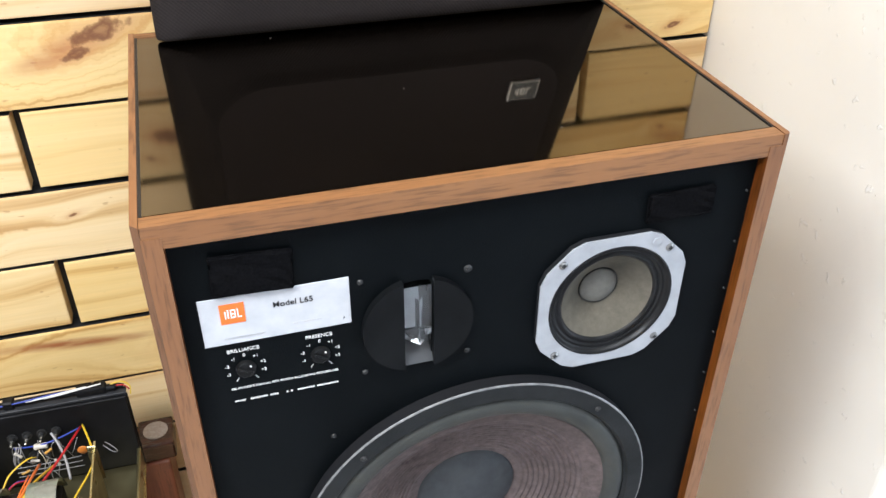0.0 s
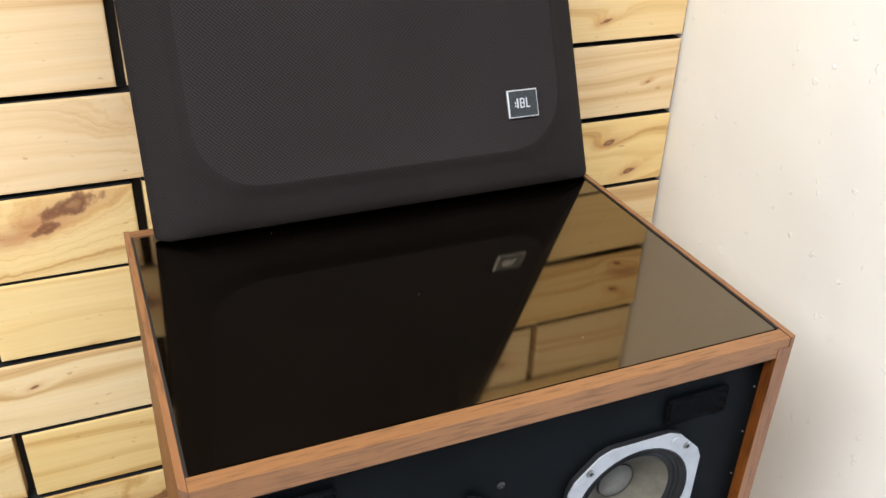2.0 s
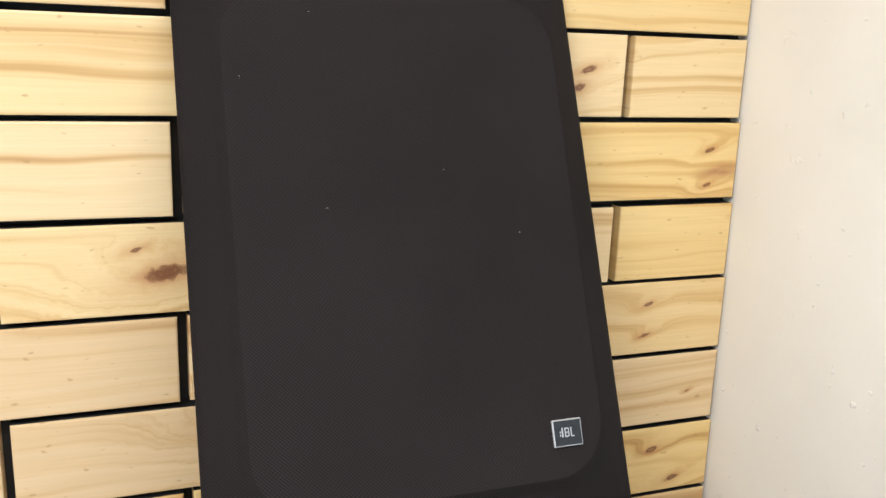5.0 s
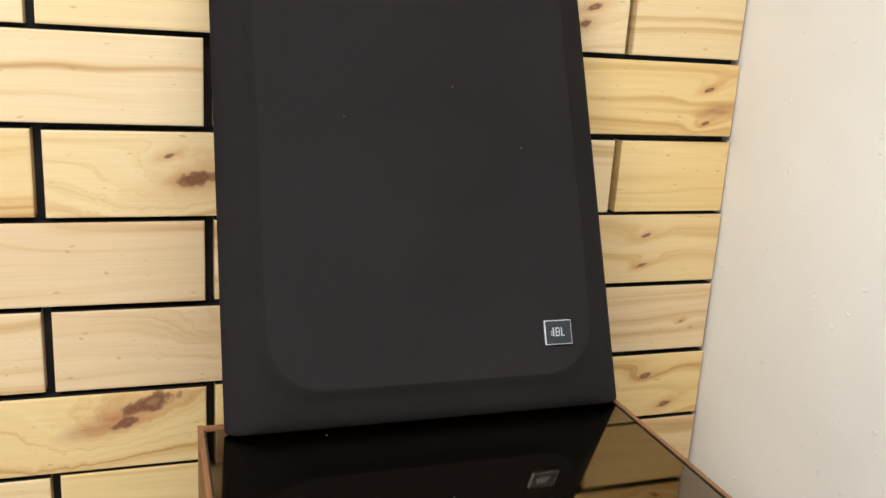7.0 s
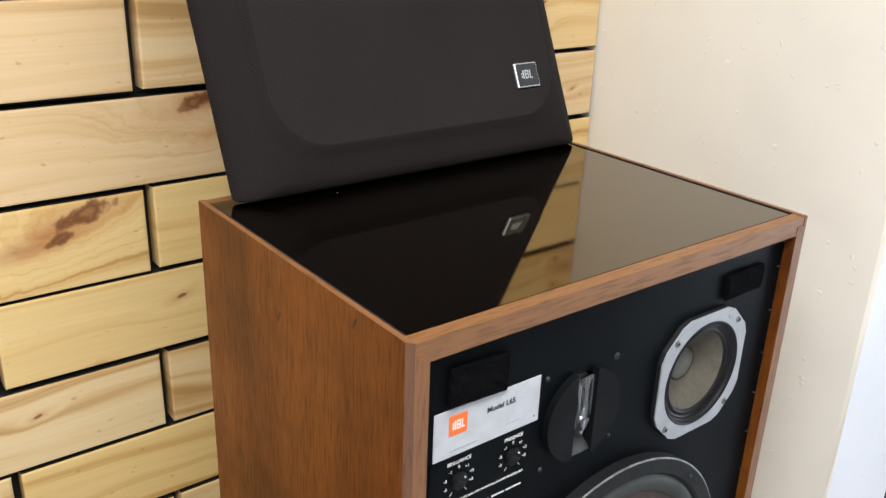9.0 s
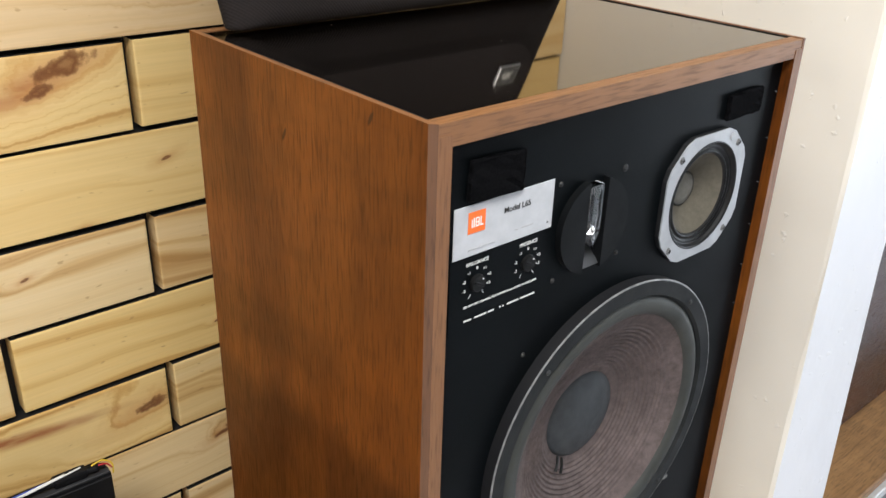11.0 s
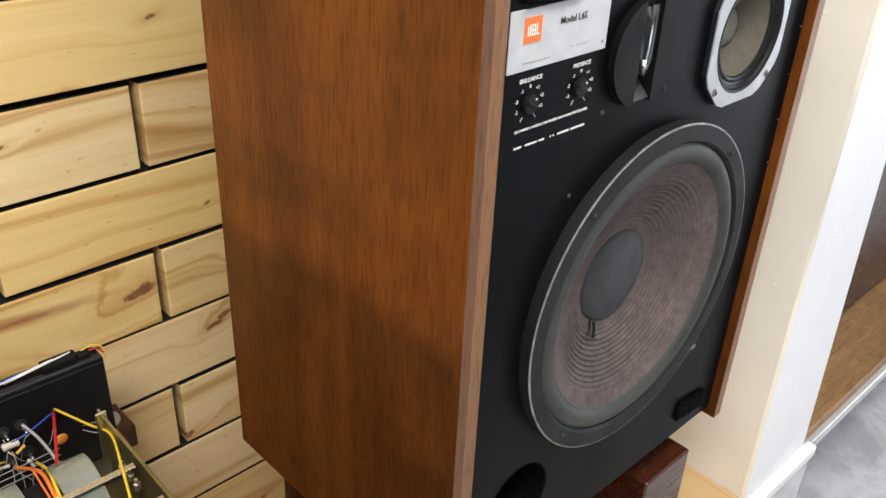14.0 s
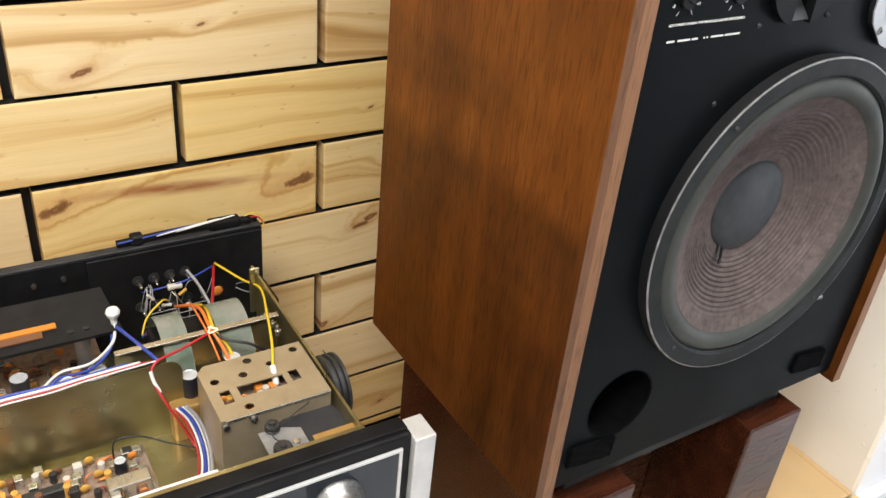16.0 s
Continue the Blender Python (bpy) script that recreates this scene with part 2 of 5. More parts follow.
PINE = pine("pine_lacquered")
BENCH_PINE = pine("pine_bench")
SIDE = veneer("walnut_upright_grain", 2, (0.076, 0.0208, 0.003), (0.134, 0.0405, 0.0056), (0.188, 0.062, 0.0094), 0.38, 0.75, 0.288)
bsdf(SIDE).inputs["Specular IOR Level"].default_value = 0.18
RIM_X = veneer("walnut_cross_grain", 0, (0.15, 0.062, 0.021), (0.185, 0.081, 0.028), (0.225, 0.105, 0.038), 0.46, 0.5, plain=True)
RIM_Y = veneer("walnut_depth_grain", 1, (0.145, 0.058, 0.02), (0.185, 0.08, 0.029), (0.225, 0.104, 0.04), 0.46, 0.5, plain=True)
RIM_UP = veneer("walnut_upright_edge", 2, (0.15, 0.062, 0.022), (0.19, 0.084, 0.031), (0.23, 0.108, 0.042), 0.46, 0.5, plain=True)
RIM_Z = veneer("walnut_front_edge", 2, (0.07, 0.029, 0.013), (0.112, 0.05, 0.022), (0.155, 0.074, 0.034), 0.5, 0.5, plain=True)
MAHOGANY = veneer("dark_red_wood", 0, (0.022, 0.0056, 0.0025), (0.046, 0.0122, 0.0052), (0.084, 0.024, 0.0098), 0.2, 0.5)
RED_WOOD = veneer("red_brown_wood", 2, (0.15, 0.04, 0.02), (0.22, 0.07, 0.035), (0.28, 0.1, 0.05), 0.35, 0.5)
PLY = veneer("worn_plywood", 0, (0.2, 0.1, 0.035), (0.31, 0.165, 0.062), (0.38, 0.22, 0.09), 0.45, 0.6)
PLY_EDGE = mottled("plywood_edge", (0.1, 0.05, 0.02), (0.17, 0.085, 0.03), 40.0, 0.7)
BLACK_GAP = mottled("black_backing_and_joint_shade", (0.006, 0.006, 0.006), (0.012, 0.012, 0.012), 20.0, 0.7)
CREAM = plaster("cream_plaster", (0.86, 0.82, 0.735))
WHITE = plaster("white_plaster", (0.82, 0.83, 0.86))
CEILING = plaster("ceiling_paint", (0.8, 0.8, 0.8))
MARBLE = marble("grey_marble")
BAFFLE = mottled("black_baffle_paint", (0.0018, 0.0025, 0.003), (0.0033, 0.0043, 0.0051), 9.0, 0.4, bump=0.2, bump_scale=900.0, spec=0.045)
VELCRO = mottled("black_loop_pad", (0.0014, 0.0014, 0.0016), (0.0062, 0.0062, 0.007), 500.0, 0.95, bump=0.8, bump_scale=1400.0, spec=0.02)
SMOKED = mottled("smoked_mirror_glass", (0.158, 0.128, 0.09), (0.168, 0.137, 0.097), 4.0, 0.025, metal=1.0)
PORT = mottled("matt_black_port", (0.0012, 0.0012, 0.0012), (0.0024, 0.0024, 0.0024), 60.0, 0.8, spec=0.03)
GASKET = material("black_gasket", (0.006, 0.006, 0.007), 0.5)
LABEL_WHITE = mottled("brushed_silver_label", (0.4, 0.41, 0.43), (0.47, 0.48, 0.5), 60.0, 0.42)
ORANGE = mottled("orange_print", (0.78, 0.13, 0.012), (0.84, 0.16, 0.02), 80.0, 0.5)
INK = material("black_ink", (0.015, 0.015, 0.015), 0.6)
GREY_INK = material("grey_ink", (0.42, 0.42, 0.43), 0.6)
PRINT = material("white_print", (0.72, 0.72, 0.7), 0.6)
KNOB = mottled("black_knob_plastic", (0.003, 0.003, 0.003), (0.007, 0.007, 0.007), 90.0, 0.45, spec=0.15)
SCREW = mottled("dulled_screw_steel", (0.16, 0.16, 0.155), (0.34, 0.34, 0.33), 300.0, 0.4, metal=1.0)
DARK_SCREW = mottled("blackened_screw", (0.008, 0.008, 0.008), (0.035, 0.035, 0.035), 400.0, 0.5, metal=0.4)
DULL_PLATE = mottled("dull_zinc_plate", (0.2, 0.2, 0.2), (0.3, 0.3, 0.295), 60.0, 0.45, metal=0.4)
LENS_BLACK = mottled("black_lens_plastic", (0.0028, 0.0032, 0.0036), (0.0056, 0.0062, 0.0068), 30.0, 0.5, spec=0.08)
# grey paints the light that the throat reflects from the wedge
RAMP = mottled("horn_throat_reflection_grey", (0.03, 0.032, 0.034), (0.045, 0.047, 0.05), 40.0, 0.35)
CAST = mottled("cast_grey_frame", (0.009, 0.01, 0.0105), (0.015, 0.0165, 0.017), 25.0, 0.6, spec=0.15, bump=0.25, bump_scale=500.0)
RIM_METAL = mottled("worn_rim_metal", (0.11, 0.11, 0.11), (0.25, 0.25, 0.245), 90.0, 0.45, metal=0.4)
SURROUND = mottled("grey_green_surround", (0.018, 0.0198, 0.0172), (0.03, 0.0322, 0.0275), 20.0, 0.62, bump=0.2, bump_scale=700.0)
CONE = paper_cone("brown_grey_paper", (0.062, 0.047, 0.0445), (0.12, 0.0945, 0.0895))
CAP = mottled("dark_dust_cap", (0.013, 0.0155, 0.018), (0.022, 0.0255, 0.028), 70.0, 0.6, bump=0.3, bump_scale=1100.0)
MID_FRAME = mottled("satin_aluminium", (0.31, 0.322, 0.34), (0.39, 0.403, 0.422), 45.0, 0.42, metal=0.25)
MID_CONE = paper_cone("beige_grey_paper", (0.07, 0.0625, 0.0475), (0.1, 0.09, 0.069))
MID_CAP = paper_cone("pale_grey_cap", (0.13, 0.126, 0.11), (0.17, 0.165, 0.146))
BLACK_ROLL = mottled("black_treated_roll", (0.004, 0.004, 0.004), (0.009, 0.009, 0.009), 90.0, 0.4, spec=0.2)
CLOTH = weave("dark_brown_grille_cloth", (0.0068, 0.0055, 0.0055), (0.0245, 0.0198, 0.0194))
CLOTH_EDGE = weave("dark_brown_border_cloth", (0.0082, 0.0066, 0.0064), (0.0172, 0.0139, 0.0134))
BADGE = mottled("badge_black", (0.012, 0.014, 0.015), (0.03, 0.034, 0.036), 200.0, 0.35)
BADGE_SILVER = material("badge_silver", (0.7, 0.7, 0.7), 0.3, 0.7)
BLACK_STEEL = mottled("black_steel_sheet", (0.004, 0.004, 0.0045), (0.009, 0.009, 0.01), 40.0, 0.5, spec=0.15)
GREY_STEEL = mottled("grey_painted_sheet", (0.024, 0.024, 0.026), (0.036, 0.036, 0.038), 30.0, 0.5, spec=0.25)
# mottle is iridescent passivation, deepened to paint in smoky reflections
GOLD_STEEL = mottled("yellow_passivated_steel", (0.21, 0.175, 0.08), (0.5, 0.45, 0.26), 13.0, 0.3, metal=0.9, detail=2.0)
SHIELD_STEEL = mottled("tan_shield_steel", (0.36, 0.29, 0.19), (0.44, 0.365, 0.25), 22.0, 0.38, metal=0.55)
STEEL = mottled("bright_steel", (0.5, 0.48, 0.42), (0.66, 0.63, 0.55), 50.0, 0.25, metal=0.9)
STRAP = mottled("pale_green_strap", (0.2, 0.27, 0.2), (0.42, 0.42, 0.36), 30.0, 0.3)
BOARD = mottled("brown_circuit_board", (0.16, 0.1, 0.07), (0.27, 0.2, 0.15), 130.0, 0.5)
BRASS_PLATE = mottled("tan_bracket", (0.35, 0.2, 0.06), (0.42, 0.26, 0.09), 40.0, 0.4, metal=0.4)
SILVER_TRIM = mottled("satin_silver_trim", (0.5, 0.5, 0.49), (0.6, 0.6, 0.59), 40.0, 0.35, metal=0.3)
DIAL_GLASS = mottled("dark_dial_glass", (0.012, 0.015, 0.019), (0.02, 0.024, 0.03), 8.0, 0.12)
RUBBER = mottled("black_rubber", (0.012, 0.012, 0.012), (0.028, 0.028, 0.028), 150.0, 0.5)
PLASTIC_WHITE = material("white_plastic", (0.68, 0.68, 0.66), 0.35)
SHRINK_BLUE = material("blue_sleeve", (0.2, 0.42, 0.62), 0.35)
CAP_BLACK = material("black_can_sleeve", (0.012, 0.012, 0.016), 0.35)
CAP_TOP = mottled("can_top_aluminium", (0.55, 0.57, 0.6), (0.68, 0.7, 0.73), 200.0, 0.35, metal=0.4)
FELT = mottled("grey_felt", (0.3, 0.25, 0.22), (0.42, 0.37, 0.33), 300.0, 0.95)
PRISM = material("clear_acrylic", (0.92, 0.95, 0.96), 0.03)
bsdf(PRISM).inputs["Transmission Weight"].default_value = 1.0
bsdf(PRISM).inputs["IOR"].default_value = 1.49
WIRE = {n: material("wire_" + n, c, 0.4) for n, c in (
    ("red", (0.42, 0.016, 0.022)), ("yellow", (0.66, 0.45, 0.025)), ("orange", (0.72, 0.18, 0.035)), ("blue", (0.025, 0.05, 0.3)),
    ("white", (0.62, 0.62, 0.6)), ("black", (0.012, 0.012, 0.014)), ("grey", (0.28, 0.27, 0.27)), ("cream", (0.75, 0.66, 0.48)))}
PART_COLOURS = [material("component_" + n, c, 0.4) for n, c in (
    ("orange", (0.6, 0.2, 0.03)), ("amber", (0.55, 0.3, 0.06)), ("brown", (0.14, 0.06, 0.03)), ("black", (0.02, 0.02, 0.02)), ("pale", (0.5, 0.46, 0.4)))]

# ---- mesh helpers ----
ORIGIN = {}


def thing(name, at, label, category, group="", turn=None):
    """An empty at the base of a thing; its parts are written in world metres, or in its own if it is turned."""
    ob = new(name)
    ob.empty_display_size = 0.05
    ob.matrix_world = turn if turn is not None else Matrix.Translation(at)
    ORIGIN[ob.name] = Vector((0, 0, 0)) if turn is not None else Vector(at)
    return tagged(ob, label, category, group)


def part(name, bm, mat, parent=None, label="", smooth=False, mats=()):
    me = bpy.data.meshes.new(name)
    o = ORIGIN[parent.name] if parent is not None else Vector((0, 0, 0))
    if o.length:
        bmesh.ops.translate(bm, verts=bm.verts, vec=-o)
    bmesh.ops.recalc_face_normals(bm, faces=bm.faces)
    if smooth:
        for f in bm.faces:
            f.smooth = True
    bm.to_mesh(me)
    bm.free()
    me.materials.append(mat)
    for m in mats:
        me.materials.append(m)
    ob = new(name, me)
    if parent is not None:
        ob.parent = parent
        ORIGIN[ob.name] = o
    else:
        ORIGIN[ob.name] = Vector((0, 0, 0))
    if label:
        tagged(ob, label)
    return ob


def box(x0, x1, y0, y1, z0, z1, bevel=0.0, seg=1, bm=None):
    b = bmesh.new()
    bmesh.ops.create_cube(b, size=1.0, matrix=Matrix.LocRotScale(((x0 + x1) / 2, (y0 + y1) / 2, (z0 + z1) / 2), None, (abs(x1 - x0), abs(y1 - y0), abs(z1 - z0))))
    if bevel:
        bmesh.ops.bevel(b, geom=b.edges[:], offset=bevel, segments=seg, profile=0.5, affect="EDGES")
    return merged(bm, b) if bm is not None else b


def merged(bm, other):
    me = bpy.data.meshes.new("tmp")
    other.to_mesh(me)
    other.free()
    bm.from_mesh(me)
    bpy.data.meshes.remove(me)
    return bm


def lathe(profile, cx, cz, seg=72, closed=False, axis="y", base=0.0):
    """Turns (radius, depth) pairs round a line through (cx, cz) along y; or round z at (cx, cz as y) or along x at (y, z)."""
    bm = bmesh.new()
    rings = []
    for r, d in profile:
        ring = []
        for i in range(seg if r > 1e-6 else 1):
            a = 2 * math.pi * i / seg
            u, v = r * math.cos(a), r * math.sin(a)
            if axis == "y":
                ring.append(bm.verts.new((cx + u, base + d, cz + v)))
            elif axis == "z":
                ring.append(bm.verts.new((cx + u, cz + v, base + d)))
            else:
                ring.append(bm.verts.new((base + d, cx + u, cz + v)))
        rings.append(ring)
    for a, b in zip(rings, rings[1:]):
        n = max(len(a), len(b))
        for i in range(n):
            j = (i + 1) % n
            if len(a) == 1:
                bm.faces.new((a[0], b[i], b[j]))
            elif len(b) == 1:
                bm.faces.new((a[i], a[j], b[0]))
            else:
                bm.faces.new((a[i], a[j], b[j], b[i]))
    return bm


def prism(outline, y0, y1, holes=(), bevel=0.0):
    """A plate in the x-z plane from y0 (front) to y1 (back), with holes."""
    bm = bmesh.new()
    edges = []
    for loop in (outline, *holes):
        vs = [bm.verts.new((x, y0, z)) for x, z in loop]
        edges += [bm.edges.new((vs[i], vs[(i + 1) % len(vs)])) for i in range(len(vs))]
    if holes:
        bmesh.ops.triangle_fill(bm, use_beauty=True, use_dissolve=False, edges=edges)
    else:
        bm.faces.new(vs)
    out = bmesh.ops.extrude_face_region(bm, geom=bm.faces[:])
    bmesh.ops.translate(bm, verts=[v for v in out["geom"] if isinstance(v, bmesh.types.BMVert)], vec=(0, y1 - y0, 0))
    return bm


def circle(cx, cz, r, n=48, a0=0.0, a1=360.0):
    full = abs(a1 - a0 - 360) < 1e-6
    k = n if full else n + 1
    return [(cx + r * math.cos(radians(a0 + (a1 - a0) * i / n)), cz + r * math.sin(radians(a0 + (a1 - a0) * i / n))) for i in range(k)]


def rounded(x0, x1, z0, z1, r, n=8):
    pts = []
    for cx, cz, a in ((x1 - r, z1 - r, 0), (x0 + r, z1 - r, 90), (x0 + r, z0 + r, 180), (x1 - r, z0 + r, 270)):
        pts += circle(cx, cz, r, n, a, a + 90)
    return pts


def tube(points, r, sides=8, bm=None):
    """A round wire through the points, smoothed between them."""
    bm = bm if bm is not None else bmesh.new()
    p = [Vector(q) for q in points]
    line = []
    for i in range(len(p) - 1):
        a, b, c, d = p[max(i - 1, 0)], p[i], p[i + 1], p[min(i + 2, len(p) - 1)]
        for k in range(6):
            t = k / 6
            line.append(0.5 * ((2 * b) + (c - a) * t + (2 * a - 5 * b + 4 * c - d) * t * t + (3 * b - a - 3 * c + d) * t ** 3))
    line.append(p[-1])
    rings = []
    for i, q in enumerate(line):
        way = (line[min(i + 1, len(line) - 1)] - line[max(i - 1, 0)]).normalized()
        side = way.cross(Vector((0.13, 0.21, 0.97))).normalized()
        up = side.cross(way)
        rings.append([bm.verts.new(q + r * (math.cos(2 * math.pi * k / sides) * side + math.sin(2 * math.pi * k / sides) * up)) for k in range(sides)])
    for a, b in zip(rings, rings[1:]):
        for k in range(sides):
            bm.faces.new((a[k], a[(k + 1) % sides], b[(k + 1) % sides], b[k]))
    bm.faces.new(rings[0][::-1])
    bm.faces.new(rings[-1])
    return bm


def lettering(name, text, x, z, height, mat, parent, y, centre=False, label="", turn=0.0, bold=0.0):
    """Raised print that faces -y, with its lower left (or middle) at x, z."""
    c = bpy.data.curves.new("letters", "FONT")
    c.body, c.size, c.extrude, c.offset = text, height * 1.37, 0.00012, bold
    c.align_x = "CENTER" if centre else "LEFT"
    tmp = bpy.data.objects.new("letters", c)
    scene.collection.objects.link(tmp)
    me = bpy.data.meshes.new_from_object(tmp.evaluated_get(bpy.context.evaluated_depsgraph_get()))
    bpy.data.objects.remove(tmp)
    me.transform(pose(x, y, z) @ pose(0, 0, 0, 0, turn, 0) @ pose(0, 0, 0, 90, 0, 0))
    bm = bmesh.new()
    bm.from_mesh(me)
    bpy.data.meshes.remove(me)
    return part(name, bm, mat, parent, label)


def bars(bm, x0, x1, z, h, y, n, seed):
    """Print too small to read: a row of short dashes."""
    rnd = random.Random(seed)
    x = x0
    step = (x1 - x0) / n
    for i in range(n):
        if rnd.random() > 0.16:
            box(x + step * 0.1, x + step * 0.85, y, y + 0.0004, z - h / 2, z + h / 2, bm=bm)
        x += step
    return bm

# ---- the setting ----
FLOOR, BENCH, WALL, BACK = -0.30, 0.010, 0.532, 0.556


def wall_x(z):
    """The pier leans a little out of plumb."""
    return 0.747 - 0.022 * z


def pier_end(z):
    return 0.962 - 0.08 * max(-0.1, min(z, 0.6))


def slab(name, x0, x1, y0, y1, z0, z1, mat, label, category):
    return tagged(part(name, box(x0, x1, y0, y1, z0, z1), mat), label, category, kind="structure")


slab("floor", -2.6, 3.2, -3.0, 0.9, FLOOR - 0.1, FLOOR, MARBLE, "grey veined polished marble floor", "floor")
slab("ceiling", -2.7, 3.3, -3.1, 1.0, 2.3, 2.4, CEILING, "plain white painted ceiling", "ceiling")
wall_north = slab("wall_north", -2.6, 3.2, BACK, 0.9, FLOOR, 2.3, BLACK_GAP, "black painted wall clad with lacquered pine planks", "wall")
slab("wall_south", -2.7, 3.3, -3.1, -3.0, FLOOR, 2.3, WHITE, "plain white plastered wall", "wall")
slab("wall_west", -2.7, -2.6, -3.0, 1.0, FLOOR, 2.3, WHITE, "plain white plastered wall", "wall")
# opening added round the side lamp; this wall is out of view
east = box(3.2, 3.3, -3.0, -1.7, FLOOR, 2.3)
box(3.2, 3.3, -0.5, 1.0, FLOOR, 2.3, bm=east)
box(3.2, 3.3, -1.7, -0.5, 1.85, 2.3, bm=east)
tagged(part("wall_east", east, WHITE), "plain white plastered wall with an opening added for the lamp", "wall", kind="structure")


def pier():
    """A cream plastered pier with a white end face."""
    bm = bmesh.new()
    y0, y1, zs = 0.050, BACK, [FLOOR + (2.3 - FLOOR) * i / 26 for i in range(27)]
    rows = []
    for i, z in enumerate(zs):
        wob = 0.0016 * math.sin(7.1 * z) + 0.0012 * math.sin(17 * z + 1)
        rows.append([bm.verts.new((wall_x(z) + (0.001 if k == 1 else 0.0), y, z)) for k, y in enumerate((y1, y0 + 0.006))]
                    + [bm.verts.new((wall_x(z) + 0.003 + wob, y0, z)), bm.verts.new((pier_end(z), y0, z)), bm.verts.new((pier_end(z), y1, z))])
    for a, b in zip(rows, rows[1:]):
        for k in range(4):
            f = bm.faces.new((a[k], a[k + 1], b[k + 1], b[k]))
            f.material_index = 1 if k >= 2 else 0
    bm.faces.new(rows[-1])
    bm.faces.new(rows[0][::-1])
    ob = part("wall_pier", bm, CREAM, mats=(WHITE,))
    return tagged(ob, "cream plastered pier with chipped paint and white end face", "wall", kind="structure")


pier()
ledge = box(0.752, 0.975, 0.030, 0.050, -0.018, 0.006, 0.003)
tagged(part("trim", ledge, WHITE), "white painted ledge above marble skirting", "trim", kind="structure")
slab("skirting", 0.757, 0.968, 0.036, 0.0505, FLOOR, -0.018, MARBLE, "grey marble skirting panel under the ledge", "skirting")

PITCH, TOP_JOINT, LENGTH, GAP = 0.1027, 1.258, 0.35, 0.0105


def plank_mesh(length, height, thick, edge):
    bm = bmesh.new()
    box(-length / 2, length / 2, -thick / 2, thick / 2, -height / 2, height / 2, bm=bm)
    front = [e for e in bm.edges if all(v.co.y < 0 for v in e.verts)]
    bmesh.ops.bevel(bm, geom=front, offset=edge, segments=2, profile=0.6, affect="EDGES")
    bm.normal_update()
    # top and bottom edges are black: the joints' shade put into the colour
    for f in bm.faces:
        f.material_index = 1 if abs(f.normal.z) > 0.97 else 0
    me = bpy.data.meshes.new("plank")
    bm.to_mesh(me)
    bm.free()
    me.materials.append(PINE)
    me.materials.append(BLACK_GAP)
    return me


# knots and stains by row and bay: x, z of the world, radius; streaks: x, z, half length, slope, half height, strength
KNOTS = {(3, -1): [(-0.047, 0.932, 0.0108), (-0.08, 0.906, 0.0066)], (7, -1): [(-0.011, 0.49, 0.0088), (-0.302, 0.51, 0.0085)],
         (0, 0): [(0.013, 1.203, 0.0095), (-0.021, 1.228, 0.0032)], (2, 0): [(0.087, 1.039, 0.0085), (0.118, 1.005, 0.006)],
         (2, 1): [(0.652, 0.988, 0.0044), (0.655, 0.962, 0.0036)], (3, 1): [(0.629, 0.914, 0.0036), (0.667, 0.867, 0.0042)],
         (1, 1): [(0.601, 1.124, 0.0028), (0.6, 1.082, 0.0026)], (-2, 1): [(0.478, 1.399, 0.005), (0.49, 1.42, 0.004)],
         (-1, 1): [(0.673, 1.324, 0.0027), (0.673, 1.279, 0.0027)], (5, -1): [(-0.258, 0.665, 0.0045), (-0.124, 0.706, 0.0024)],
         (8, 0): [(0.082, 0.401, 0.0045), (0.1, 0.412, 0.0036)], (9, 0): [(0.029, 0.245, 0.0048), (0.3, 0.25, 0.003)],
         (4, 0): [(-0.058, 0.746, 0.003), (0.05, 0.81, 0.003)]}
STREAKS = {(3, -1): (-0.09, 0.91, 0.075, 0.3, 0.021, 0.75), (7, -1): (-0.165, 0.51, 0.15, -0.06, 0.011, 0.95), (-1, 1): (0.69, 1.299, 0.05, 0.1, 0.012, 0.7),
           (0, 0): (0.0, 1.2, 0.03, 0.0, 0.014, 0.8), (2, 0): (0.095, 1.042, 0.022, -0.1, 0.012, 1.0)}
plank_rnd = random.Random(11)
shared = {}


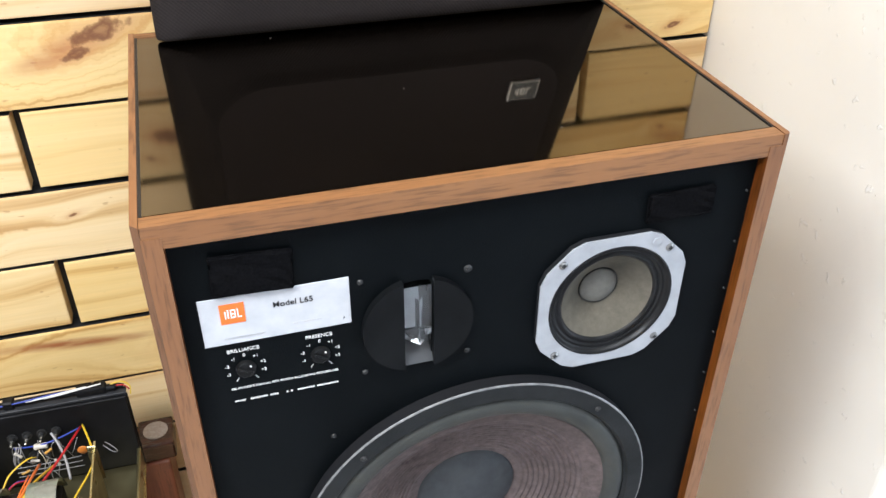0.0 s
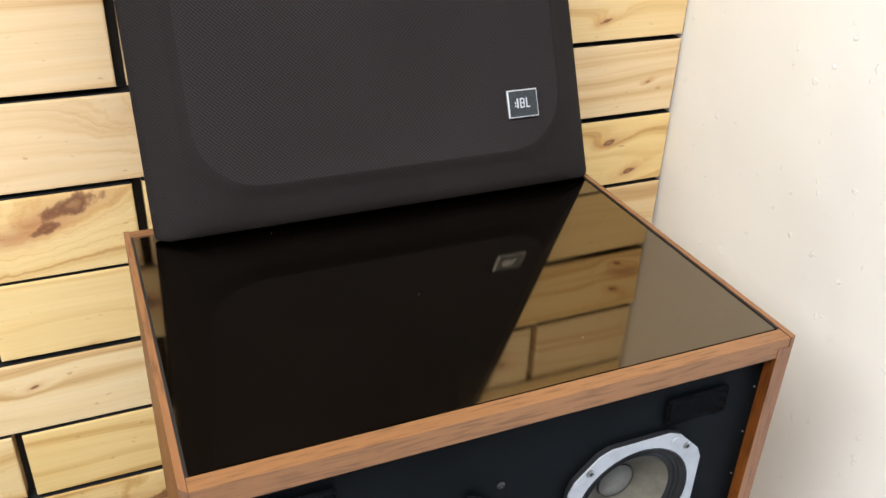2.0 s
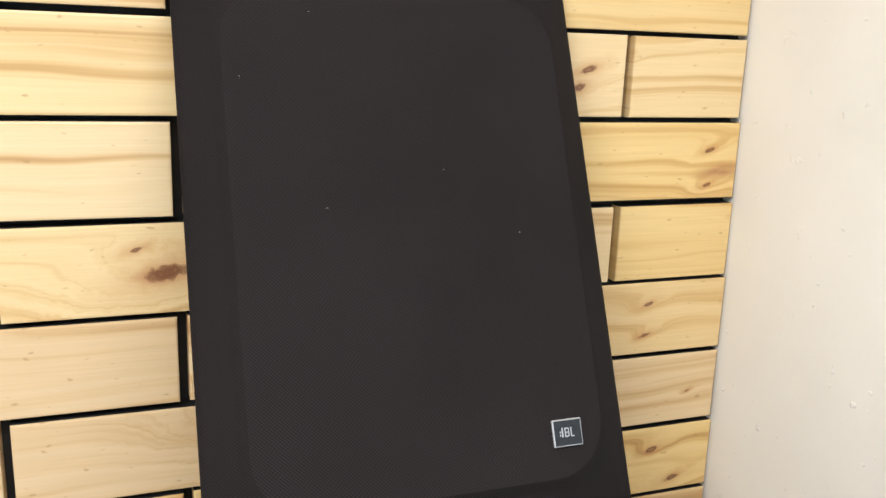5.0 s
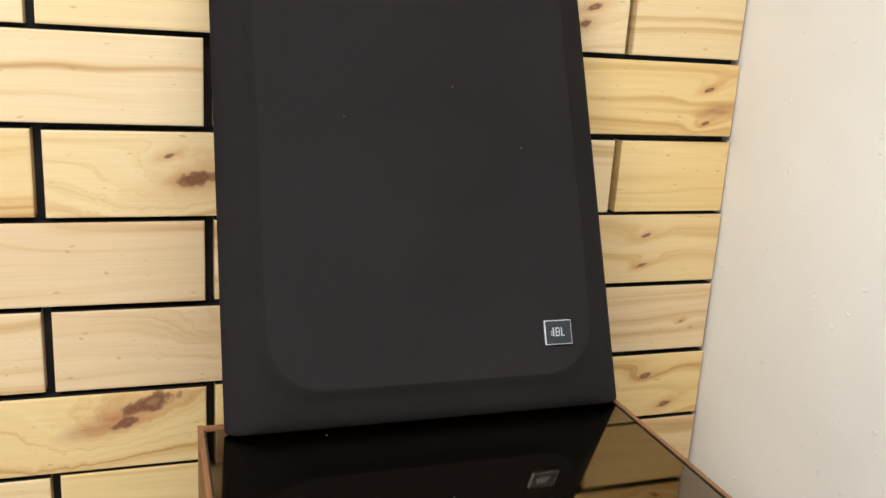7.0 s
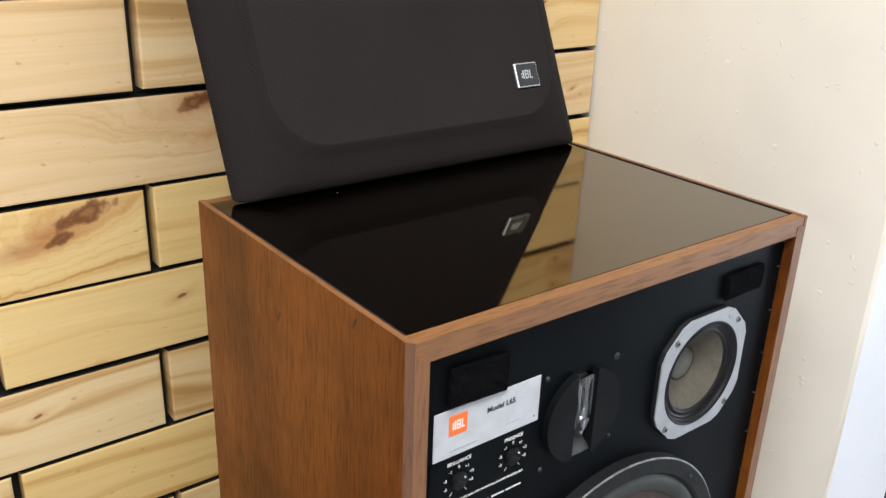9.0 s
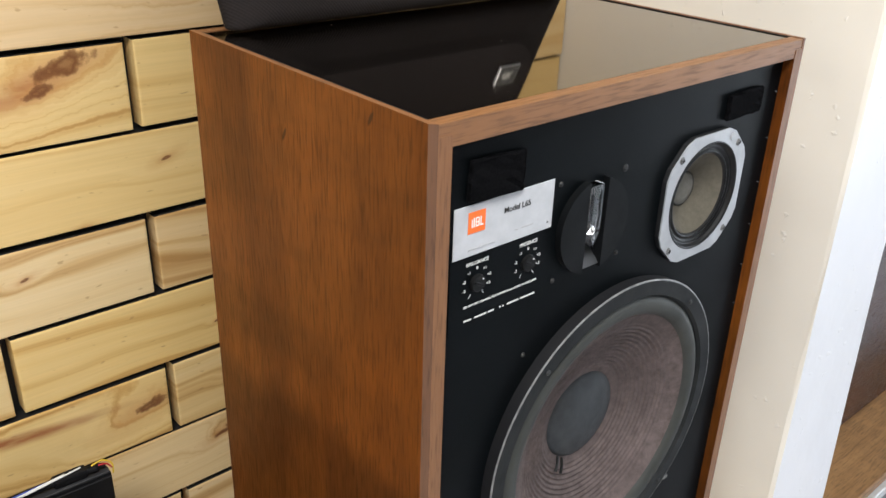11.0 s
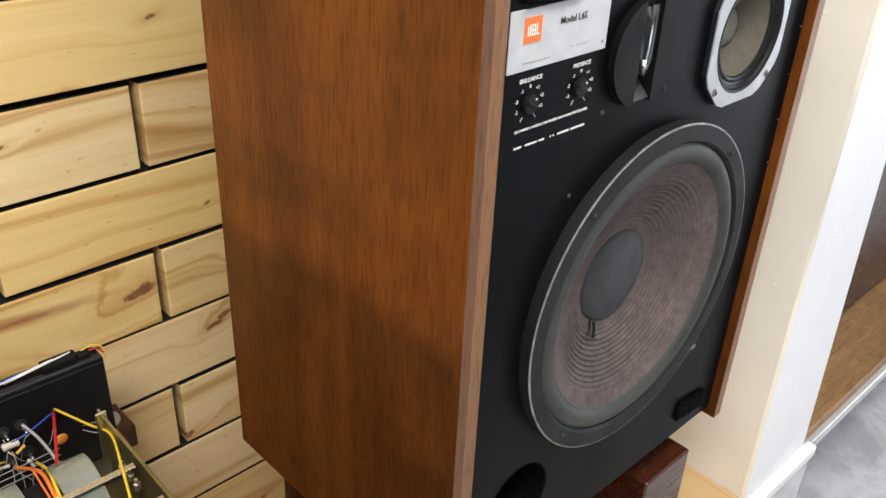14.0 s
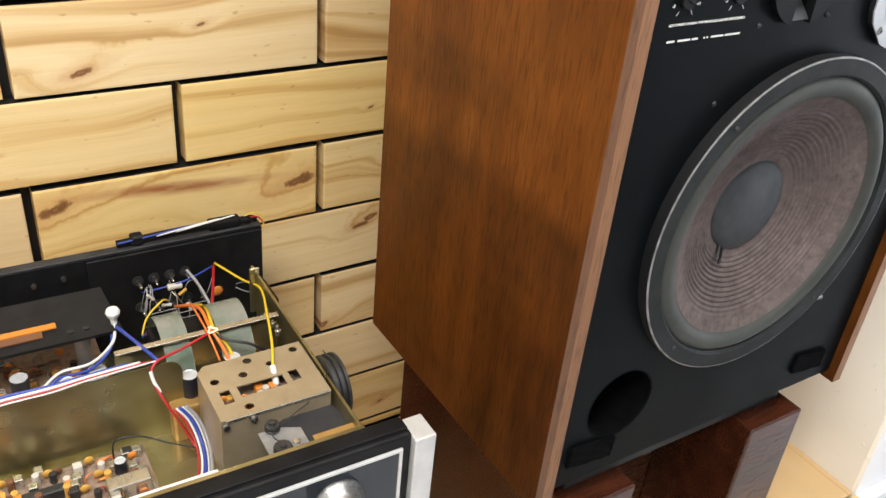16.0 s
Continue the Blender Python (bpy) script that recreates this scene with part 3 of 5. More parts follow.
def planks():
    for row in range(-10, 13):
        z1 = TOP_JOINT - PITCH * row
        z0 = z1 - PITCH
        start = (-0.156 if row % 2 == 0 else 0.022)
        for bay in range(-7, 3):
            x0, x1 = start + LENGTH * bay + GAP / 2, start + LENGTH * (bay + 1) - GAP / 2
            end = wall_x((z0 + z1) / 2) - 0.002 - 0.004 * plank_rnd.random()
            if x0 > end - 0.03 or x1 < -2.55:
                continue
            cut = x1 > end - 0.04
            if cut:
                x1 = end
            low, high = z0 + 0.0031, z1 - 0.0031
            if high > 2.29 or low < BENCH:
                low, high = max(low, BENCH + 0.002), min(high, 2.29)
            key = (round(x1 - x0, 3), round(high - low, 4))
            if key not in shared:
                shared[key] = plank_mesh(x1 - x0, high - low, BACK - WALL, 0.0024)
            ob = new("plank", shared[key])
            dz = plank_rnd.uniform(-0.0012, 0.0012)
            cx, cz = (x0 + x1) / 2, (low + high) / 2 + (dz if BENCH + 0.01 < low else 0)
            ob.matrix_world = pose(cx, (WALL + BACK) / 2 + plank_rnd.uniform(-0.0005, 0.0018), cz, 0, plank_rnd.uniform(-0.18, 0.18), 0)
            ob.parent = wall_north
            known = KNOTS.get((row, bay), [])
            for key, i in (("knot_a", 0), ("knot_b", 1)):
                if i < len(known):
                    kx, kz, kr = known[i]
                    ob[key] = (kx - cx, kz - cz, kr)
                elif plank_rnd.random() < 0.45:
                    ob[key] = (plank_rnd.uniform(-0.14, 0.14), plank_rnd.uniform(-0.04, 0.04), plank_rnd.choice((0.0013, 0.0016, 0.002, 0.0026, 0.0045)))
                else:
                    ob[key] = (9.0, 9.0, 0.0003)
            s = STREAKS.get((row, bay))
            ob["streak"] = (s[0] - cx, s[1] - cz, s[2]) if s else (9.0, 9.0, 0.001)
            ob["streak_form"] = s[3:] if s else (0.0, 0.01, 0.0)


def bench():
    """The low platform of pine boards that everything stands on."""
    b = thing("platform", (-0.4, 0.2, FLOOR), "low platform of pale knotty pine boards along the wall", "platform")
    tagged(b, kind="structure")
    for k, (y0, y1) in enumerate(((-0.11, 0.048), (0.052, 0.205), (0.209, 0.365), (0.369, 0.531))):
        x1 = 0.748
        p = part("board", box(-1.9 - x1, 0, y0 - (y0 + y1) / 2, y1 - (y0 + y1) / 2, -0.0125, 0.0125, 0.003, 2), BENCH_PINE)
        p.matrix_world = pose(x1, (y0 + y1) / 2, BENCH - 0.0125)
        p.parent = b
        p.matrix_parent_inverse = b.matrix_world.inverted()
        p["knot_a"], p["knot_b"] = (-0.1 - 0.13 * k, 0.02, 0.006), (-0.03 - 0.05 * k, -0.03, 0.004)
        p["streak"], p["streak_form"] = (9.0, 9.0, 0.001), (0.0, 0.01, 0.0)
    part("front_board", box(-1.13, 0.745, -0.1, -0.078, FLOOR, BENCH - 0.0255, 0.002), PLY, b)


bench()

# ---- loudspeaker ----
W, T, H0, D = 0.441, 0.999, 0.401, 0.323
X0 = -0.004
BF = 0.008
FY = -0.002
WF = BF - 0.0038


def disc_screw(name, x, z, y, r, parent, mat=SCREW):
    bm = lathe([(0, -0.0016), (r * 0.6, -0.0014), (r, -0.0003), (r, 0.0008)], x, z, 18, base=y)
    s = part(name, bm, mat, parent, smooth=False)
    b2 = box(x - r * 0.5, x + r * 0.5, y - 0.0019, y - 0.0012, z - r * 0.13, z + r * 0.13)
    box(x - r * 0.13, x + r * 0.13, y - 0.00192, y - 0.0012, z - r * 0.5, z + r * 0.5, bm=b2)
    part("cross_slot", b2, INK, s)
    return s


def cabinet():
    c = thing("loudspeaker", (0.2225, 0.16, H0), "walnut veneered floor loudspeaker with black baffle and bare drivers", "loudspeaker")
    t = 0.0165
    # upright sides; the outer front corner is worn round
    lip, sink = 0.0048, 0.009
    for name, a, b, outer in (("side_panel", X0, X0 + t, -1), ("side_panel", W - 0.0145, W, 1)):
        bm = bmesh.new()
        box(a, b, FY, D, H0, T - sink, bm=bm)
        box(*((a, a + lip) if outer < 0 else (b - lip, b)), FY, D, T - sink, T, bm=bm)
        ex = [e for e in bm.edges if abs(e.verts[0].co.z - e.verts[1].co.z) > 0.004 and all(v.co.y < 0.001 for v in e.verts) and all((v.co.x - (a + b) / 2) * outer > 0.45 * (b - a) for v in e.verts)]
        bmesh.ops.bevel(bm, geom=ex, offset=0.0045 if outer < 0 else 0.0015, segments=1, profile=0.5, affect="EDGES")
        bm.normal_update()
        for f in bm.faces:
            if f.normal.y < -0.3 and abs(f.normal.z) < 0.5:
                f.material_index = 3 if f.normal.y < -0.95 else 1
            elif f.normal.z > 0.5:
                f.material_index = 2
        part(name, bm, SIDE, c, mats=(RIM_Z, RIM_Y, RIM_UP))
    x0, x1 = X0 + t, W - 0.0145
    for name, y0, y1 in (("top_rail", FY + 0.0005, 0.0105), ("back_rail", D - 0.011, D - 0.0005)):
        bm = box(X0 + lip + 0.0002, W - lip - 0.0002, y0, y1, T - sink, T - 0.0005)
        box(x0, x1, y0, y1, T - 0.017, T - sink, bm=bm)
        part(name, bm, RIM_X, c, "walnut rail over the baffle" if y0 < 0.1 else "")
    dust = random.Random(8)
    for k in range(4):
        x, y, a = dust.uniform(0.03, 0.4), dust.uniform(0.03, 0.29), dust.uniform(0, 6.28)
        part("dust_fleck", tube([(x, y, T - 0.001), (x + 0.001 * math.cos(a), y + 0.001 * math.sin(a), T - 0.0008), (x + 0.0018 * math.cos(a + 0.7), y + 0.0018 * math.sin(a + 0.7), T - 0.001)], 0.0001, 4), FELT, c)
    part("top_panel", box(x0, x1, 0.0107, D - 0.011, T - 0.017, T - 0.0085), BLACK_GAP, c)
    part("glass_top", box(x0 - 0.0095, x1 + 0.0081, 0.0125, D - 0.013, T - 0.0083, T - 0.0012), SMOKED, c, "smoked brown mirror glass top")
    for q in ((x0 - 0.0116, x0 - 0.0096), (x1 + 0.0082, x1 + 0.0096)):
        part("gasket", box(q[0], q[1], 0.0107, D - 0.0112, T - 0.006, T - 0.0004), GASKET, c)
    part("back_panel", box(x0, x1, D - 0.018, D - 0.002, H0, T - 0.024), BLACK_GAP, c)
    part("bottom_panel", box(x0, x1, 0.025, D - 0.018, H0 + 0.001, H0 + 0.018), SIDE, c)
    part("plinth", box(0.06, 0.38, 0.03, D - 0.02, 0.3724, H0 + 0.001), BLACK_GAP, c, "black recessed plinth")
    holes = [circle(0.2203, 0.6607, 0.139, 64), circle(0.32, 0.872, 0.051, 48), circle(0.0845, 0.4935, 0.0375, 48), circle(0.1702, 0.883, 0.0366, 48)]
    baffle = part("baffle", prism([(x0, 0.413), (x1, 0.413), (x1, T - 0.017), (x0, T - 0.017)], BF, BF + 0.018, holes), BAFFLE, c, "black painted front board")
    tb = lathe([(0.0385, 0.0), (0.0376, 0.0014), (0.0367, 0.004), (0.0367, 0.13), (0, 0.131)], 0.0845, 0.4935, 48, base=BF - 0.0006)
    part("bass_port", tb, PORT, c, "round open bass port", True)
    # pads that hold the grille
    for x, z, w, h, tilt in ((0.0615, 0.9495, 0.052, 0.03, 3), (0.3675, 0.9485, 0.053, 0.023, -1), (0.058, 0.4465, 0.054, 0.024, 6), (0.3715, 0.4465, 0.05, 0.023, 6)):
        bm = box(-w / 2, w / 2, -0.004, 0, -h / 2, h / 2, 0.0012)
        bmesh.ops.subdivide_edges(bm, edges=bm.edges[:], cuts=4, use_grid_fill=True)
        pr = random.Random(int(x * 1e4))
        for v in bm.verts:
            if v.co.y < -0.002:
                v.co.y += pr.uniform(-0.0011, 0.0008)
            v.co.x += pr.uniform(-0.0008, 0.0008)
            v.co.z += pr.uniform(-0.0008, 0.0008)
        bmesh.ops.transform(bm, matrix=pose(x, BF, z, 0, tilt, 0), verts=bm.verts)
        part("fastener_pad", bm, VELCRO, c, "fuzzy black hook-and-loop pad")
    # name plate
    lab = part("name_plate", box(0.0245, 0.1235, BF - 0.0008, BF, 0.8935, 0.9325, 0.0003), LABEL_WHITE, c, "silver white name plate with black print")
    y = BF - 0.0011
    part("logo_patch", prism([(0.0375, 0.911), (0.0535, 0.911), (0.0535, 0.927), (0.0375, 0.927)], y - 0.0001, y + 0.0002), ORANGE, lab, "orange square patch")
    lg = bmesh.new()
    for a, b, z0, z1 in ((0.0405, 0.0413, 0.9155, 0.9215), (0.0422, 0.0432, 0.9155, 0.9225), (0.0442, 0.0449, 0.9155, 0.9225), (0.0449, 0.0468, 0.9155, 0.9165),
                         (0.0449, 0.0468, 0.9185, 0.9193), (0.0449, 0.0468, 0.9216, 0.9225), (0.0468, 0.0476, 0.9158, 0.9222), (0.0486, 0.0494, 0.9155, 0.9225), (0.0494, 0.0512, 0.9155, 0.9164)):
        box(a, b, y - 0.0004, y, z0, z1, bm=lg)
    part("logo_strokes", lg, PRINT, lab)
    lettering("print", "Model L65", 0.0852, 0.9182, 0.0046, INK, lab, y, True, bold=0.00004)
    lettering("print", "SYSTEM IMPEDANCE 8 OHMS", 0.038, 0.8978, 0.0015, GREY_INK, lab, y)
    part("fine_print", bars(bmesh.new(), 0.084, 0.105, 0.902, 0.0013, y, 12, 2), GREY_INK, lab)
    lettering("print", "A", 0.1185, 0.8985, 0.0018, INK, lab, y, True)
    # tone controls on their own sheet
    sheet = part("control_plate", box(0.0225, 0.1245, BF - 0.0005, BF, 0.8335, 0.8932), BAFFLE, c, "black control plate with white print")
    y = BF - 0.0007
    for word, kx in (("BRILLIANCE", 0.0485), ("PRESENCE", 0.1)):
        kz = 0.8705
        lettering("print", word, kx, 0.8856, 0.003, PRINT, sheet, y, True)
        for i, v in enumerate(("-3", "-2", "-1", "0", "+1", "+2", "+3")):
            a = radians(200 - i * 36.7)
            lettering("scale_number", v, kx + 0.0126 * math.cos(a), kz - 0.001 + 0.0116 * math.sin(a), 0.0026, PRINT, sheet, y, True)
        tk = bmesh.new()
        for a in (235, 305):
            ca, sa = math.cos(radians(a)), math.sin(radians(a))
            tick = box(0.0096, 0.0132, y - 0.0002, y, -0.0002, 0.0002)
            bmesh.ops.transform(tick, matrix=pose(kx, 0, kz) @ pose(0, 0, 0, 0, -a, 0), verts=tick.verts)
            merged(tk, tick)
        part("scale_tick", tk, PRINT, sheet)
        kn = lathe([(0.007, 0.0), (0.0068, -0.0008), (0.0066, -0.0024), (0.0059, -0.003), (0, -0.003)], kx, kz, 30, base=y)
        k = part("control_knob", kn, KNOB, c, "small black slotted knob")
        grip = box(-0.005, 0.005, y - 0.0042, y - 0.0028, -0.001, 0.001, 0.0004)
        bmesh.ops.transform(grip, matrix=pose(kx, 0, kz, 0, 28, 0), verts=grip.verts)
        part("pointer", grip, KNOB, k)
        part("dot", lathe([(0, -0.0036), (0.0006, -0.0036), (0.0006, -0.0028)], kx + 0.0034, kz + 0.0034, 10, base=y), PRINT, k)
    lettering("print", "SEE OWNER'S MANUAL FOR PROPER BALANCING PROCEDURES", 0.0365, 0.8523, 0.0019, PRINT, sheet, y)
    part("fine_print", bars(bars(bmesh.new(), 0.0375, 0.068, 0.8415, 0.0014, y, 20, 3), 0.0735, 0.111, 0.8415, 0.0014, y, 24, 4), PRINT, sheet)
    for x, z in ((0.131, 0.926), (0.2075, 0.922), (0.131, 0.845), (0.2085, 0.847), (0.104, 0.787), (0.331, 0.53)):
        disc_screw("screw", x, z, BF, 0.0032 if x > 0.2 and z > 0.9 else 0.0022, c, DARK_SCREW)
    for k in range(6):
        disc_screw("staple", 0.4225, 0.95 - 0.045 * k, BF, 0.001, c, DARK_SCREW)
    return c


def acoustic_lens(c):
    """A round black horn mouth split by a deep slot with a clear wedge in it."""
    cx, cz, r = 0.1702, 0.883, 0.0402
    face, left, right, deep = 0.002, -0.0105, 0.0112, BF + 0.02
    al = math.degrees(math.acos(left / r))
    ar = math.degrees(math.acos(right / r))
    well = lathe([(0.0365, 0.0), (0.0365, 0.0205), (0, 0.0205)], cx, cz, 48, base=BF)
    horn = part("horn_lens", well, BLACK_ROLL, c, "round black horn mouth with a clear wedge in its slot")
    for loop in (circle(cx, cz, r, 40, al, 360 - al), circle(cx, cz, r, 40, -ar, ar)):
        bm = prism(loop, face, BF + 0.0005)
        inner = prism([(cx + (x - cx) * 0.93, cz + (z - cz) * 0.93) for x, z in loop], BF + 0.0005, BF + 0.02)
        part("horn_half", merged(bm, inner), LENS_BLACK, horn)
    bm = bmesh.new()
    v = [bm.verts.new(q) for q in ((cx + left, face + 0.002, cz - 0.036), (cx + right, face + 0.002, cz - 0.036), (cx + right, deep - 0.004, cz - 0.013), (cx + left, deep - 0.004, cz - 0.013),
                                  (cx + left, deep - 0.004, cz - 0.034), (cx + right, deep - 0.004, cz - 0.034))]
    for f in ((0, 1, 2, 3), (0, 3, 4), (1, 5, 2), (0, 4, 5, 1), (3, 2, 5, 4)):
        bm.faces.new([v[i] for i in f])
    part("ramp", bm, RAMP, horn)
    bm = bmesh.new()
    f0, f1 = face + 0.0035, deep - 0.003
    a = [bm.verts.new((cx + dx, y, cz + dz)) for dx, y, dz in (
        (left + 0.001, f0, 0.033), (right - 0.001, f0, 0.033), (right - 0.001, f1, 0.033), (left + 0.001, f1, 0.033),
        (left + 0.001, f0, -0.012), (0.0015, f0 - 0.001, -0.0195), (right - 0.001, f0, -0.009), (right - 0.001, f1, -0.009), (0.0015, f1, -0.0175), (left + 0.001, f1, -0.012),
        (0.0005, f0 - 0.0025, 0.022))]
    for f in ((3, 2, 1, 0), (0, 10, 5, 4), (0, 1, 10), (10, 1, 6, 5), (1, 2, 7, 6), (3, 0, 4, 9), (2, 3, 9, 8, 7), (4, 5, 8, 9), (5, 6, 7, 8)):
        bm.faces.new([a[i] for i in f])
    part("clear_wedge", bm, PRISM, horn, "clear acrylic wedge")
    # pale plate added to give the clear wedge its bright strip
    part("added_pale_plate", box(cx - 0.006, cx + 0.004, deep - 0.0022, deep - 0.0008, cz - 0.012, cz + 0.03), MID_FRAME, horn, "pale plate added behind the wedge to brighten it")


def woofer(c):
    cx, cz = 0.2203, 0.6607
    w = part("woofer", lathe([(0.138, 0.034), (0.1375, 0.0), (0.1365, -0.005), (0.139, -0.008), (0.1519, -0.008), (0.1528, -0.0077)], cx, cz, 96, base=WF), CAST, c,
             "large bass driver in a cast grey basket")
    part("basket_rim", lathe([(0.1526, -0.0079), (0.1536, -0.0077), (0.1541, -0.007)], cx, cz, 96, base=WF), RIM_METAL, w, "worn bright metal rim", True)
    part("basket_wall", lathe([(0.1541, -0.007), (0.1539, -0.003), (0.1534, 0.0038)], cx, cz, 96, base=WF), GASKET, w)
    part("surround", lathe([(0.1368, -0.0035), (0.135, -0.005), (0.1325, -0.0067), (0.129, -0.0077), (0.1255, -0.0073), (0.1222, -0.0062), (0.1196, -0.0042), (0.1182, -0.0022), (0.117, -0.0008)], cx, cz, 96, base=WF), SURROUND, w,
         "grey green rolled surround", True)
    prof = []
    n = 150
    for i in range(n + 1):
        s = i / n
        r = 0.1178 - s * 0.0741
        d = -0.0022 + 0.033 * s ** 0.9
        if 0.14 < s < 0.92:
            d += 0.00088 * math.sin((s - 0.14) * 2 * math.pi * 17) * min(1, (s - 0.14) * 6, (0.92 - s) * 8)
        prof.append((r, d))
    part("cone", lathe(prof, cx, cz, 96, base=WF), CONE, w, "ribbed brown grey paper cone", True)
    part("dust_cap", lathe([(0.0452, 0.0305), (0.0437, 0.0282), (0.042, 0.0274), (0.033, 0.0236), (0.02, 0.0211), (0.008, 0.0201), (0, 0.0199)], cx, cz, 64, base=WF), CAP, w, "dark grey dust cap", True)
    for da in (-4, 6):
        a = radians(232 + da)
        u = Vector((math.cos(a), 0, math.sin(a)))
        o = Vector((cx, WF, cz))
        part("lead_wire", tube([o + u * 0.0448 + Vector((0, 0.0265, 0)), o + u * 0.0515 + Vector((0, 0.0225, 0)), o + u * 0.0585 + Vector((0, 0.02, 0))], 0.0014), KNOB, w)
    for a in (47, 132, 227, 312):
        disc_screw("basket_screw", cx + 0.1445 * math.cos(radians(a)), cz + 0.1445 * math.sin(radians(a)), WF - 0.008, 0.0026, w, DARK_SCREW)
    clip = box(0.3275, 0.3345, WF - 0.0085, WF + 0.0035, 0.5475, 0.552, 0.001)
    part("clamp", clip, SCREW, w)


def midrange(c):
    cx, cz, h, k = 0.32, 0.872, 0.0587, 0.027
    o = [(cx - h, cz - h + k), (cx - h + k, cz - h), (cx + h - k, cz - h), (cx + h, cz - h + k), (cx + h, cz + h - k), (cx + h - k, cz + h), (cx - h + k, cz + h), (cx - h, cz + h - k)]
    soft = []
    for i, (x, z) in enumerate(o):
        for ox, oz in (o[i - 1], o[(i + 1) % 8]):
            d = math.hypot(ox - x, oz - z)
            soft.append((x + (ox - x) * 0.006 / d, z + (oz - z) * 0.006 / d))
    bm = prism(soft, BF - 0.006, BF - 0.0046, [circle(cx, cz, 0.0505, 56)])
    m = part("midrange_driver", bm, MID_FRAME, c, "satin aluminium eight-sided driver plate with beige cone")
    part("black_gasket", prism([(cx + (x - cx) * 0.995, cz + (z - cz) * 0.995) for x, z in soft], BF - 0.0046, BF, [circle(cx, cz, 0.0505, 56)]), GASKET, m, "black gasket under the plate")
    part("gasket_ring", lathe([(0.0505, 0.0), (0.0505, -0.0062), (0.0493, -0.0066), (0.0485, -0.0045), (0.0473, -0.0032), (0.0464, -0.0015), (0.0454, -0.0022), (0.0441, -0.002), (0.0429, 0.0004), (0.0416, -0.0016), (0.0400, -0.0022), (0.0387, -0.001), (0.0373, 0.0012)], cx, cz, 64, base=BF), BLACK_ROLL, m, "black ribbed surround", True)
    part("cone", lathe([(0.0377, 0.0002), (0.0327, 0.0046), (0.0250, 0.0112), (0.0183, 0.0158), (0.0149, 0.0182)], cx, cz, 64, base=BF), MID_CONE, m, "beige grey paper cone", True)
    part("dust_cap", lathe([(0.0160, 0.0184), (0.0154, 0.0164), (0.0146, 0.0157), (0.0091, 0.0138), (0.0038, 0.0128), (0, 0.0126)], cx, cz, 48, base=BF), MID_CAP, m, "pale grey dust cap", True)
    part("cap_seam", lathe([(0.0165, 0.0168), (0.0160, 0.0158), (0.0156, 0.0162)], cx, cz, 48, base=BF), GASKET, m, "dark glue line round the cap")
    for dx, dz in ((-1, 1), (1, 1), (1, -1), (-1, -1)):
        disc_screw("plate_screw", cx + dx * 0.0425, cz + dz * 0.0425, BF - 0.006, 0.0034, m)
    part("stud", lathe([(0, -0.001), (0.0035, -0.001), (0.0035, 0.0)], cx + 0.031, cz + 0.05, 16, base=BF - 0.006), MID_FRAME, m)


speaker = cabinet()
acoustic_lens(speaker)
woofer(speaker)
midrange(speaker)


def speaker_stand():
    s = thing("speaker_stand", (0.2225, 0.15, BENCH), "glossy dark reddish wooden stand of two upright slabs", "stand")
    for x0, x1 in ((0.046, 0.132), (0.305, 0.391)):
        part("upright", box(x0, x1, 0.001, 0.328, BENCH, 0.372, 0.0025, 2), MAHOGANY, s)
    part("stretcher", box(0.1325, 0.3045, 0.12, 0.14, 0.08, 0.3, 0.002), MAHOGANY, s)


speaker_stand()

# ---- grille leaning on the wall ----
GX0, GX1, GL, LEAN_BACK = 0.0195, 0.4395, 0.555, 24.0


